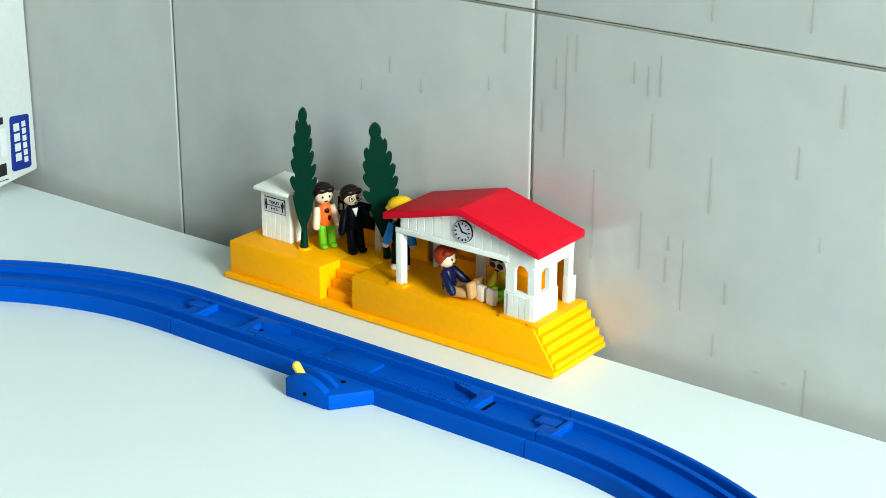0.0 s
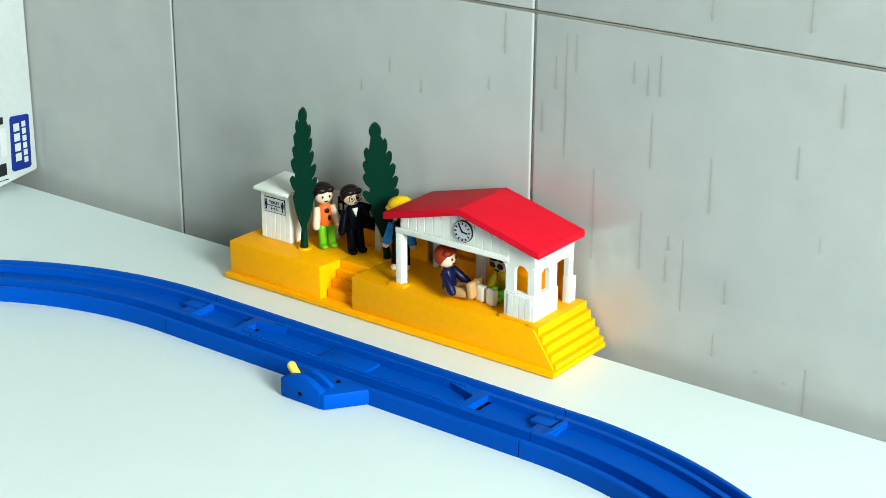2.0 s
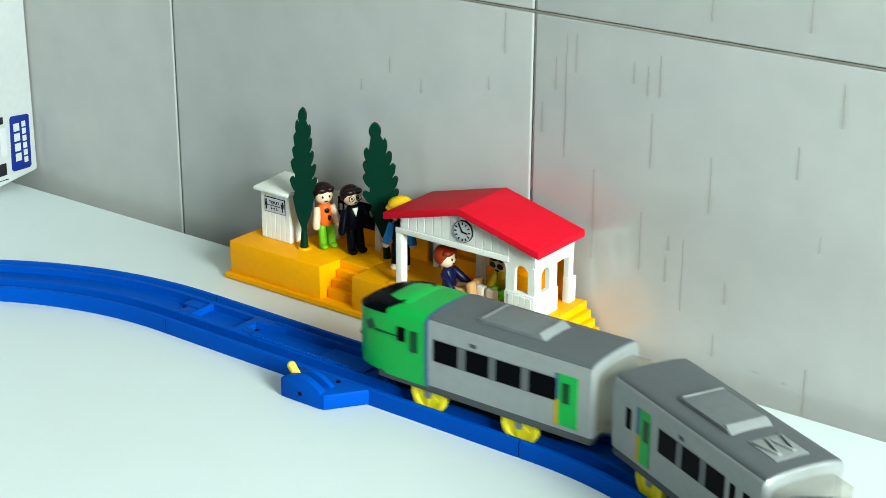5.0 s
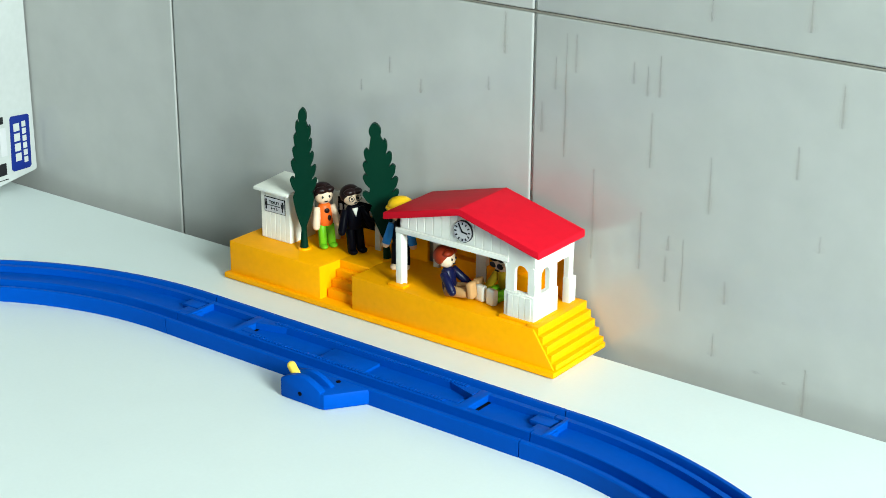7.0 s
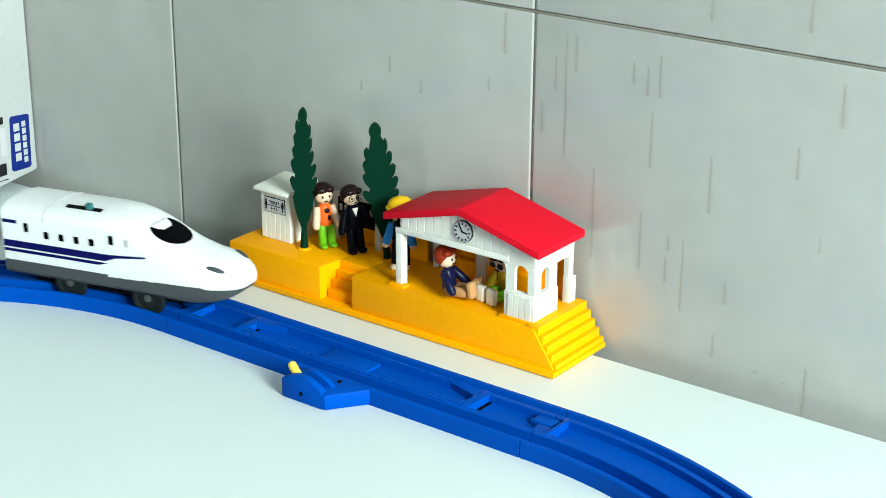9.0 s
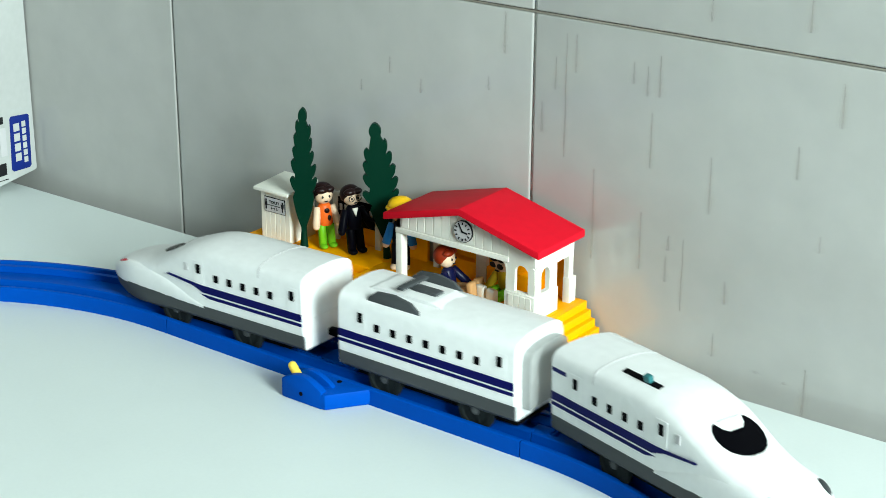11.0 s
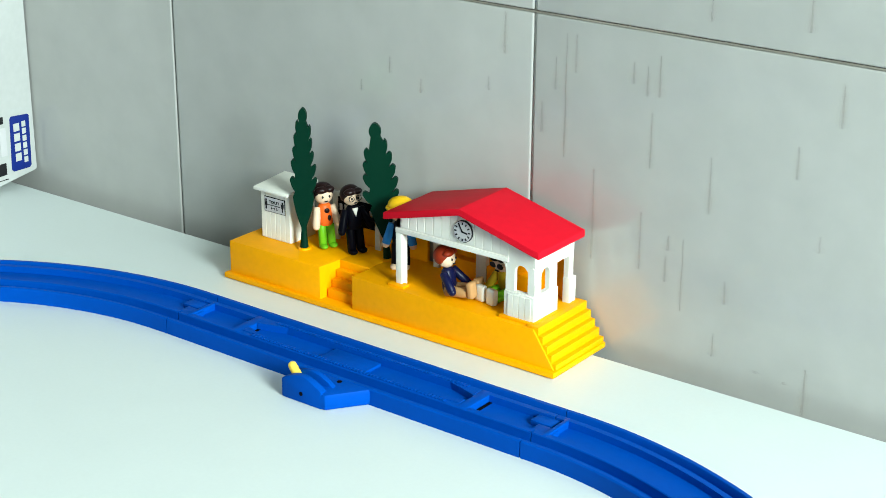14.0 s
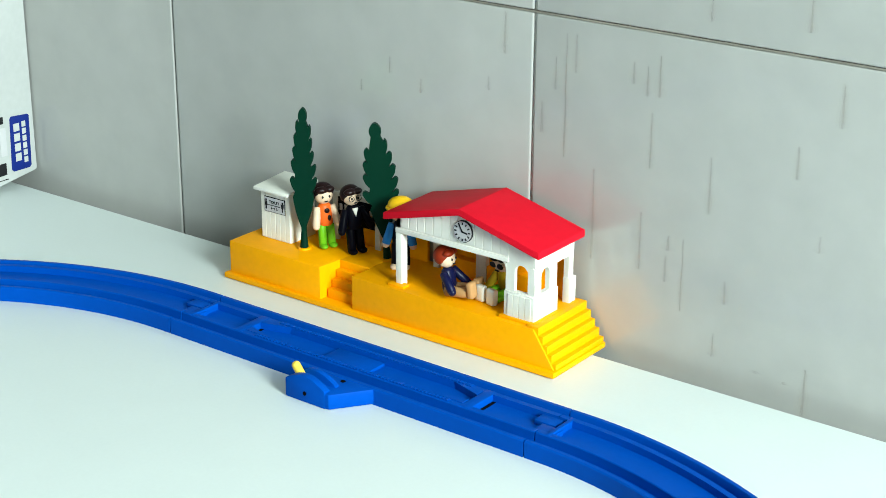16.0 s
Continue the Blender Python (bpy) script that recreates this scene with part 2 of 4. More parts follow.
GAP = 0.00035
stop_rail = part("stop_rail", rail(-HALF + GAP, HALF - GAP, 2), BLUE, track, "straight blue stop rail with a yellow lever")
s = HALF
for name, length, count in (("curved_rail", QUARTER / 2 + LEAD, 2), ("straight_rail", 2 * HALF, LEGS), ("curved_rail", QUARTER / 2 + LEAD, 2), ("straight_rail", 2 * HALF, 1),
                            ("curved_rail", QUARTER / 2 + LEAD, 2), ("straight_rail", 2 * HALF, LEGS), ("curved_rail", QUARTER / 2 + LEAD, 2)):
    for _ in range(count):
        part(name, rail(s + GAP, s + length - GAP, 24 if name[0] == "c" else 2), BLUE, track)
        s += length

# things on the stop rail: joint tongues, cross bars, ratchet strips, stop plate
for sx in (-1, 1):
    c = sx * HALF
    part("joint_tongue", box(c - 0.0080, c + 0.0030, 0.0003, 0.0072, PIT - 0.0005, SHELF - 0.0008, 0.0004), BLUE, stop_rail)
    part("joint_tongue", box(c - 0.0030, c + 0.0080, -0.0072, -0.0006, PIT - 0.0005, SHELF - 0.0008, 0.0004), BLUE, stop_rail)
    part("joint_sill", box(c + 0.0050, c + 0.0072, -0.0104, 0.0104, PIT - 0.0005, SHELF + 0.0002, 0.0004), BLUE, stop_rail)
    part("cross_bar", box(sx * 0.0690 - 0.0027, sx * 0.0690 + 0.0027, -0.0106, 0.0106, PIT - 0.0005, SHELF + 0.0002, 0.0005), BLUE, stop_rail)
    # no slot is cut: a black patch paints the shade inside it
    part("cross_slot", box(sx * 0.0690 + 0.0030, sx * 0.0690 + 0.0046, -0.0072, 0.0072, PIT - 0.0005, PIT + 0.0002), RUBBER, stop_rail, "black patch painting the shade in a slot")
part("stop_plate", box(-0.0185, 0.0095, -0.0070, 0.0070, PIT - 0.0005, PIT + 0.0015, 0.0005), BLUE, stop_rail)
# solid black disc in place of the hole's inner shade
part("screw_hole", tube((0.0080, -0.0215, 0.0077), (0.0080, -0.0215, 0.0081), 0.0013, 0.0011), RUBBER, stop_rail, "black disc painting the shade in a screw hole")
for sy in (-1, 1):
    comb = [(-0.058, SHELF - 0.0004)]
    for i in range(59):
        x = -0.058 + i * 0.002
        comb += [(x, SHELF + 0.0006), (x + 0.0012, SHELF + 0.0006), (x + 0.0012, SHELF + 0.0001), (x + 0.0020, SHELF + 0.0001)]
    comb += [(0.060, SHELF - 0.0004)]
    part("ratchet_strip", prism(comb, *sorted((sy * 0.0080, sy * 0.0102)), "y"), BLUE, stop_rail)
    for sx in (-1, 1):
        part("guide_wedge", prism([(sx * 0.066, sy * 0.0076), (sx * 0.050, sy * 0.0076), (sx * 0.066, sy * 0.0030)], PIT - 0.0005, SHELF + 0.0003, "z"), BLUE, stop_rail)

# lever housing on the near side of the stop rail
house = part("lever_housing", prism([(-0.0140, -0.0183), (-0.0140, -0.0366), (0.0120, -0.0366), (0.0250, -0.0183)], 0.0, 0.0078, "z", 0.0013), BLUE, stop_rail)
arch = [(-0.0140, 0.0), (0.0100, 0.0)] + [(0.0100 - 0.0240 * (i / 12), 0.0070 + 0.0062 * math.sin(math.pi * (0.08 + 0.80 * (i / 12)))) for i in range(13)]
for y0, y1 in ((-0.0368, -0.0328), (-0.0292, -0.0262)):
    part("lever_cheek", prism(arch, y0, y1, "y", 0.0008), BLUE, house)
# nothing is bored here; the hole's darkness is a black disc
part("pivot_pin", tube((-0.0020, -0.0371, 0.0046), (-0.0020, -0.0366, 0.0046), 0.0010, 0.0010), RUBBER, house, "black disc painting the shade in a pivot hole")
part("lever", join(tube((-0.0050, -0.0310, 0.005), (-0.0120, -0.0310, 0.0138), 0.0021, 0.0021), ball((-0.0120, -0.0310, 0.0138), 0.0021)), LEVER, house, "pale yellow lever")

# ---- the yellow platform ----
PX0, PX1, PF, PB, PZ = -0.1515, 0.0440, -0.0340, 0.0080, 0.0214
platform = thing("toy_platform", "yellow plastic toy station platform with steps", "toy platform")
part("flange", prism([(-0.1542, -0.0364), (0.0583, -0.0364), (0.0583, 0.0105), (-0.1542, 0.0105)], 0.0004, 0.0034, "z", 0.0008), YELLOW, platform)
NX0, NX1, ND = -0.0865, -0.0665, -0.0195
part("platform_body", prism([(PX0, PF), (NX0 - 0.0015, PF), (NX0, ND), (NX0, PB), (PX0, PB)], 0.003, PZ, "z", 0.0005), YELLOW, platform)
part("platform_middle", box(NX0, NX1, ND, PB, 0.003, PZ, 0.0003), YELLOW, platform)
part("platform_end", prism([(NX1, 0.003), (PX1 + 0.0128, 0.003), (PX1 + 0.0004, PZ), (NX1, PZ)], PF, PB, "y", 0.0005), YELLOW, platform)
for i in range(3):
    part("step", box(NX0 + 0.0002, NX1 - 0.0002, ND - 0.0034 * (i + 1), ND - 0.0034 * i + 0.001, 0.003, PZ - 0.0043 * (i + 1), 0.0005), YELLOW, platform)
for i in range(5):
    xs = PX1 + 0.0026 * i
    part("step", box(PX1 - 0.004, xs + 0.0030, PF + 0.0010, PB + 0.002, 0.003, PZ + 0.0012 - 0.0041 * i, 0.0006), YELLOW, platform)
part("wall_plinth", box(0.0225, 0.0440, -0.0310, 0.0075, PZ - 0.001, PZ + 0.0014, 0.0004), YELLOW, platform)
part("post_plinth", box(-0.0450, -0.0350, -0.0315, -0.0265, PZ - 0.001, PZ + 0.0012, 0.0004), YELLOW, platform)
part("bench", join(box(-0.0360, 0.0230, 0.0010, 0.0070, PZ - 0.001, PZ + 0.009, 0.0006), box(-0.0330, 0.0378, 0.0054, 0.0076, PZ, PZ + 0.0255, 0.0005)), YELLOW, platform)
part("back_panel", box(-0.146, -0.048, 0.0056, 0.0076, PZ - 0.001, PZ + 0.012, 0.0006), YELLOW, platform)

# ---- the white station house with its red roof ----
station = thing("toy_station_house", "white plastic toy station house with a red gable roof", "toy house")
BF, BB, BX0, BX1, BT = -0.0285, 0.0050, -0.0415, 0.0410, 0.0530
T = 0.0024
ridge_in, eave_in = 0.0690, 0.0570


def slope_z(x):
    return ridge_in - (ridge_in - eave_in) * abs(x) / 0.046


for y0, name in ((BF, "gable"), (BB - T, "gable")):
    part(name, prism([(BX0, 0.0500), (BX1 - 0.0004, 0.0500), (BX1 - 0.0004, slope_z(BX1)), (0, ridge_in), (BX0, slope_z(BX0))], y0, y0 + T, "y"), WHITE, station)
    part("post", box(BX0 - 0.0003, BX0 + 0.0034, y0 - 0.0004, y0 + T + 0.002, PZ, 0.0504, 0.0003), WHITE, station)
for i in range(13):
    xb = BX0 + 0.0035 + i * 0.0050
    zt = min(slope_z(xb), slope_z(xb + 0.0042))
    part("board", box(xb, xb + 0.0042, BF - 0.0004, BF + 0.0002, 0.0532, zt - 0.0006), WHITE, station)
part("beam", box(BX0 - 0.0002, 0.0262, BF - 0.0008, BF + 0.001, 0.0497, 0.0524, 0.0003), WHITE, station)


def arched(c, half, z0, z1):
    """An arched opening and a plate outline that faces it point for point."""
    n = 10
    hole = [(c - half, z0), (c + half, z0)] + [(c + half * math.cos(math.pi * i / n), z1 - half + half * math.sin(math.pi * i / n)) for i in range(n + 1)]
    return hole


def plate(x0, x1, z0, z1, hole):
    out = []
    for i, (px, pz) in enumerate(hole):
        if i == 0:
            out.append((x0, z0))
        elif i == 1:
            out.append((x1, z0))
        else:
            k = (i - 2) / (len(hole) - 3)
            if k < 0.25:
                out.append((x1, z0 + (z1 - z0) * (0.5 + 2 * k)))
            elif k <= 0.75:
                out.append((x1 + (x0 - x1) * (k - 0.25) * 2, z1))
            else:
                out.append((x0, z1 - (z1 - z0) * (k - 0.75) * 2))
    return out


h = arched(0.0334, 0.0038, 0.0356, 0.0494)
part("front_wall", frame_prism(plate(0.0245, BX1 - 0.0002, 0.0350, 0.0500, h), h, BF + 0.0002, BF + T, "y"), WHITE, station)
part("lower_wall", box(0.0243, BX1 - 0.0001, BF - 0.0008, BF + T, PZ, 0.0352, 0.0003), WHITE, station)
for i in range(4):
    part("board", box(0.0268 + i * 0.0034, 0.0268 + i * 0.0034 + 0.0028, BF - 0.0012, BF - 0.0006, PZ + 0.001, 0.0342), WHITE, station)
h = arched(-0.0192, 0.0036, 0.0354, 0.0476)
part("side_wall", frame_prism(plate(BF + 0.0003, -0.0092, 0.0348, 0.0500, h), h, BX1 - T, BX1 + 0.0002, "x"), WHITE, station)
part("side_lower_wall", box(BX1 - T, BX1 + 0.0008, BF - 0.0009, -0.0088, PZ, 0.0350, 0.0003), WHITE, station)
part("lintel", box(BX1 - T, BX1 + 0.0003, BF - 0.0002, BB + 0.0004, 0.0499, slope_z(BX1) + 0.0004), WHITE, station)
part("door_head", box(BX1 - T + 0.0001, BX1 + 0.0001, -0.0093, 0.0014, 0.0472, 0.0501), WHITE, station)
part("post", box(-0.0136, -0.0072, 0.0004, 0.0034, PZ, 0.0500, 0.0003), WHITE, station)
part("post", box(BX1 - T - 0.0002, BX1 + 0.0002, 0.0012, BB + 0.0002, PZ, 0.0500), WHITE, station)
part("gate_post", box(BX1 - T - 0.0004, BX1 + 0.0012, 0.0008, 0.0066, PZ - 0.001, 0.0358, 0.0003), WHITE, station)
part("inner_post", box(0.0020, 0.0062, BB - T - 0.001, BB - T, PZ, 0.0500), WHITE, station)
part("eave_plate", box(BX0, BX0 + T, BF, BB, 0.0500, slope_z(BX0)), WHITE, station)
part("bracket", prism([(0.0246, 0.0499), (0.0246, 0.0462), (0.0238, 0.0484), (0.0222, 0.0494), (0.0205, 0.0499)], BF, BF + T, "y"), WHITE, station)
roof = [(-0.0462, 0.0566), (-0.0462, 0.0604), (0.0, 0.0722), (0.0462, 0.0604), (0.0462, 0.0566), (0.0, 0.0686)]
part("roof", prism(roof, -0.0335, 0.0070, "y", 0.0006), RED, station, "red plastic gable roof")
clock = part("clock", tube((0.0001, BF - 0.0014, 0.0596), (0.0001, BF - 0.0002, 0.0596), 0.0055, 0.0055, n=32), INK, station, "round clock with a silver dial")
part("dial", tube((0.0001, BF - 0.0017, 0.0596), (0.0001, BF - 0.0013, 0.0596), 0.0052, 0.0052, n=32), LABEL, clock, "silver dial")
for i in range(12):
    a = math.pi * i / 6
    part("hour_mark", moved(box(-0.00035, 0.00035, -0.0001, 0.0001, 0.0035, 0.0047), pose(0.0001, BF - 0.0018, 0.0596, 0, math.degrees(a), 0)), INK, clock)
for a, l, w in ((100, 0.0030, 0.0004), (-30, 0.0042, 0.0003)):
    part("clock_hand", moved(box(-w, w, -0.0001, 0.0001, -0.0006, l), pose(0.0001, BF - 0.0019, 0.0596, 0, a, 0)), INK, clock)

# ---- the toilet hut ----
hut = thing("toy_toilet_hut", "small white plastic toy toilet hut on the platform", "toy house")
HX0, HX1, HF, HB = -0.1422, -0.1215, -0.0182, 0.0020
part("hut_body", box(HX0, HX1, HF, HB, PZ, 0.0490, 0.0004), WHITE, hut)
for i in range(6):
    part("board", box(HX0 + 0.0006 + i * 0.0034, HX0 + 0.0034 + i * 0.0034, HF - 0.0003, HF + 0.0003, PZ + 0.0005, 0.0485), WHITE, hut)
part("hut_roof", prism([(HF - 0.0030, 0.0484), (HF - 0.0030, 0.0502), (HB + 0.0022, 0.0522), (HB + 0.0022, 0.0502)], HX0 - 0.0026, HX1 + 0.0008, "x", 0.0004), WHITE, hut)
sign = part("sign", box(HX0 + 0.0030, HX1 - 0.0030, HF - 0.0007, HF - 0.0002, 0.0370, 0.0455, 0.0002), RUBBER, hut, "small silver sign with black print")
part("sign_face", box(HX0 + 0.0034, HX1 - 0.0034, HF - 0.0009, HF - 0.0005, 0.0374, 0.0451), LABEL, sign)
SM = pose((HX0 + HX1) / 2, HF - 0.0010, 0.0428, 90)
words("TOILET", 0.0022, INK, sign, SM)
words("トイレ", 0.0020, INK, sign, pose((HX0 + HX1) / 2, HF - 0.0010, 0.0394, 90))
part("sign_bar", box((HX0 + HX1) / 2 - 0.0042, (HX0 + HX1) / 2 + 0.0042, HF - 0.0011, HF - 0.0009, 0.0409, 0.0413), INK, sign)
for sx in (-1, 1):
    cx = (HX0 + HX1) / 2 + sx * 0.0058
    part("pictogram", join(ball((cx, HF - 0.0009, 0.0436), (0.0006, 0.0002, 0.0007)), prism([(cx - 0.0011, 0.0405), (cx + 0.0011, 0.0405), (cx + 0.0005, 0.0430), (cx - 0.0005, 0.0430)] if sx < 0 else
         [(cx - 0.0006, 0.0405), (cx + 0.0006, 0.0405), (cx + 0.0011, 0.0430), (cx - 0.0011, 0.0430)], HF - 0.0011, HF - 0.0009, "y"),
         box(cx - 0.0004, cx + 0.0004, HF - 0.0011, HF - 0.0009, 0.0385, 0.0405)), INK, sign)


# ---- flat plastic cypress trees ----
def cypress(m, height, widths, lobes, label, seed, cap=0.85):
    """widths: half-widths from the top down at even steps of the crown; lobes: notches on each side."""
    rng = random.Random(seed)
    tree = thing("toy_tree", label, "toy tree", m, "trees on the platform")
    base = height * 0.16

    def wide(z):
        k = (height - z) / (height - base) * (len(widths) - 1)
        i = max(0, min(len(widths) - 2, int(k)))
        return widths[i] + (widths[i + 1] - widths[i]) * (k - i)

    def side(sgn, shift):
        pts = [(0.0012, base - 0.003)]
        low = base + (height - base) * 0.30
        for i in range(7):
            z = base + (low - base) * i / 7
            pts.append((wide(z), z))
        step = (height * 0.90 - low) / (lobes + 0.3)
        for i in range(lobes):
            z0 = low + step * (i + shift * (0 < i))
            if z0 + 1.11 * step > height - 0.0066:
                break
            j = 0.95 + 0.12 * rng.random()
            for k, q in ((0.0, 0.72), (0.12, 0.84), (0.34, 0.99), (0.58, 1.09), (0.80, 1.17), (0.95, 1.18), (1.06, 1.12), (1.11, 1.02), (1.07, 0.91), (0.97, 0.81), (0.93, 0.74)):
                z = z0 + step * k
                pts.append((wide(min(z, height - 0.001)) * (1 + (q * j - 1) * min(1, (height - z) / 0.012)), z))
        return [(sgn * w, z) for w, z in pts]
    right, left = side(1, 0.0), side(-1, 0.35)
    tip = [(0.0020, 0.0072), (0.0025, 0.0056), (0.0026, 0.0040), (0.0022, 0.0024), (0.0014, 0.0010), (0.0005, 0.0002)]
    outline = right + [(w * cap, height - d) for w, d in tip] + [(-w * cap, height - d) for w, d in tip[::-1]] + left[::-1]
    part("crown", prism(outline, -0.0013, 0.0013, "y"), GREEN, tree)
    part("trunk", tube((0, 0, 0.0004), (0, 0, base), 0.0023, 0.0013), GREEN, tree)
    part("socket", tube((0, 0, 0), (0, 0, 0.0010), 0.0036, 0.0034, n=20), YELLOW, tree, "yellow plastic socket")
    return tree


cypress(pose(-0.1118, -0.0185, PZ, 0, 0.6, 30), 0.0777, (0.0012, 0.0030, 0.0038, 0.0046, 0.0052, 0.0056, 0.0058, 0.0053, 0.0038, 0.0013), 5, "dark green flat plastic toy cypress beside the hut", 2)
cypress(pose(-0.0668, -0.0040, PZ, 0, -5, 34), 0.0745, (0.0016, 0.0038, 0.0052, 0.0066, 0.0076, 0.0079, 0.0073, 0.0058, 0.0037, 0.0013), 5, "leaning dark green flat plastic toy cypress beside the house", 5, 1.2)

# ---- station name board ----
board = thing("toy_name_board", "black station name board on white posts", "toy sign")
for bx in (-0.1080, -0.0792):
    part("post", box(bx - 0.0018, bx + 0.0018, 0.0028, 0.0050, PZ, 0.0488, 0.0003), WHITE, board)
part("panel", box(-0.1066, -0.0808, 0.0032, 0.0046, 0.0318, 0.0463, 0.0003), BLACK, board, "black panel with grey marks")
part("panel_rail", box(-0.1098, -0.0772, 0.0026, 0.0052, 0.0463, 0.0488, 0.0004), WHITE, board)
for i in range(7):
    part("mark", box(-0.1050 + i * 0.0034, -0.1030 + i * 0.0034, 0.0028, 0.0033, 0.0388, 0.0423), LABEL, board)


# ---- toy dolls: each one plain mesh ----
def doll(m, label, mats, sit=False, hat=None, swing=8, bare=False, glasses=False, dark_hands=False, arm=None, lean=0, head=1.0):
    """mats: skin, hair, top, legs, feet, face print."""
    b = []
    if not sit:
        for sx in (-1, 1):
            b.append(tube((sx * 0.0026, 0, 0.002), (sx * 0.0024, 0, 0.0140), 0.0024, 0.0024, 3))
            b.append(ball((sx * 0.0028, -0.0014, 0.0016), (0.0024, 0.0038, 0.0016), 4))
        z = 0.0135
    else:
        for sx in (-1, 1):
            b.append(tube((sx * 0.0030, 0.0005, 0.0030), (sx * 0.0036, -0.0130, 0.0026), 0.0028, 0.0026, 3))
            b.append(box(sx * 0.0037 - 0.0029, sx * 0.0037 + 0.0029, -0.0165, -0.0130, 0.0002, 0.0085, 0.0012, 4))
        z = 0.0015
    torso = []
    for h, wx, wy in ((0, 0.0040, 0.0030), (0.003, 0.0045, 0.0034), (0.008, 0.0045, 0.0032), (0.0115, 0.0038, 0.0028), (0.0128, 0.0024, 0.0020)):
        torso.append([(wx * math.cos(a), wy * math.sin(a), z + h) for a in (2 * math.pi * i / 16 for i in range(16))])
    b.append(loft(torso, 2))
    for sx in (-1, 1):
        hand = (sx * (0.0062 + 0.0002 * swing), -0.0028 if not sit else -0.0060, z + 0.0005 + (0.002 if sit else 0))
        b.append(tube((sx * 0.0043, 0, z + 0.0110), hand, 0.0021, 0.0022, arm if arm is not None else 0 if bare else 2))
        b.append(ball(hand, 0.0020, 2 if dark_hands else 0))
    hz = z + 0.0176
    first = len(b)
    b.append(ball((0, 0, hz), (0.0056, 0.0053, 0.0054), 0))
    b.append(ball((0, 0.0014, hz + 0.0017), (0.0066, 0.0059, 0.0057), 1, 20, 14))
    if hat is None:
        b.append(ball((-0.0018, -0.0030, hz + 0.0036), (0.0044, 0.0029, 0.0022), 1))
        b.append(ball((0.0028, -0.0028, hz + 0.0036), (0.0034, 0.0028, 0.0021), 1))
    for sx in (-1, 1):
        b.append(ball((sx * 0.0052, 0.0012, hz + 0.0004), (0.0012, 0.0024, 0.0024), 1))
        b.append(ball((sx * 0.0021, -0.0051, hz - 0.0002), (0.0006, 0.0004, 0.0008), 5))
    b.append(box(-0.0010, 0.0010, -0.0053, -0.0046, hz - 0.0032, hz - 0.0027, 0.0, 5))
    if bare:
        b.append(ball((0.0004, -0.0031, z + 0.0085), (0.0017, 0.0007, 0.0015), 1))
        b.append(ball((0.0014, -0.0032, z + 0.0040), (0.0012, 0.0006, 0.0018), 1))
    if glasses == "dark":
        for sx in (-1, 1):
            b.append(ball((sx * 0.0024, -0.0050, hz - 0.0002), (0.0022, 0.0008, 0.0015), 5))
    elif glasses:
        n = 14
        for sx in (-1, 1):
            rings = [[(sx * 0.0024 + r * math.cos(2 * math.pi * i / n), y, hz - 0.0002 + r * math.sin(2 * math.pi * i / n)) for i in range(n)] for r, y in ((0.00155, -0.0057), (0.0018, -0.0057), (0.0018, -0.0049), (0.00155, -0.0049))]
            b.append(loft(rings + rings[:1], 5, close=False))
        b.append(prism([(-0.0016, z + 0.0118), (0.0016, z + 0.0118), (0, z + 0.0070)], -0.0036, -0.0028, "y", 0, len(mats) - 1))
    last = len(b) - 1
    if hat is not None:
        b.append(ball((0, 0.0004, hz + 0.0034), (0.0069, 0.0066, 0.0046), hat))
        b.append(tube((0, -0.0012, hz + 0.0022), (0, -0.0012, hz + 0.0030), 0.0073, 0.0073, hat, 20))
    b[first:] = [x if glasses is True and k == last else moved(x, pose(0, 0, hz - 0.0012) @ Matrix.Scale(head, 4) @ pose(0, 0, 0.0012 - hz)) for k, x in enumerate(b[first:], first)]
    if lean:
        b[4:] = [moved(x, pose(0, 0, z, lean) @ pose(0, 0, -z)) for x in b[4:]]
    ob = solid("toy_doll", join(*b), mats, label, "doll", group="dolls on the platform", sharp=60)
    ob.matrix_basis = m
    return ob


doll(pose(-0.1030, -0.0096, PZ, 0, -5, 0) @ pose(0, 0, 0, 0, 0, 60) @ Matrix.Scale(0.94, 4), "plastic doll with dark hair, orange top and green trousers", [SKIN, HAIRDARK, ORANGE, LEAFGREEN, LEAFGREEN, INK], swing=2, bare=True, head=0.96)
doll(pose(-0.0856, -0.0066, PZ, 0, -6, 0) @ pose(0, 0, 0, 0, 0, 66), "plastic doll with round glasses and a black suit", [SKIN, HAIRDARK, SUIT, SUIT, SUIT, INK, WHITE], swing=12, glasses=True, dark_hands=True, head=0.86)
doll(pose(-0.0535, -0.0100, PZ, 0, 0, 25), "plastic doll with a yellow hat and blue jacket", [SKIN, HAIRDARK, SUIT, SUIT, SKIN, INK, HAT, SKYBLUE], hat=6, swing=5, arm=7)
doll(pose(-0.0122, -0.0225, PZ, 0, -9, 0) @ pose(0, 0, 0, 0, 0, 96), "seated plastic doll with red-brown hair and dark blue jacket", [SKIN, HAIRRED, SUITBLUE, TAN, TAN, INK], sit=True, dark_hands=True, head=0.88)
doll(pose(0.0104, -0.0062, PZ, 0, 0, -9), "seated plastic doll with dark glasses and mustard shirt", [SKIN, HAIRDARK, MUSTARD, LEAFGREEN, WHITE, INK, MUSTARD], sit=True, glasses="dark", arm=6, lean=10)


# ---- toy trains ----
BOXY = ((1, 0), (0.985, 0.28), (0.945, 0.50), (0.87, 0.66), (0.72, 0.80), (0.48, 0.92), (0.22, 0.985))
ROUND = ((1, 0), (0.965, 0.28), (0.90, 0.52), (0.80, 0.71), (0.64, 0.86), (0.42, 0.95), (0.20, 0.99))


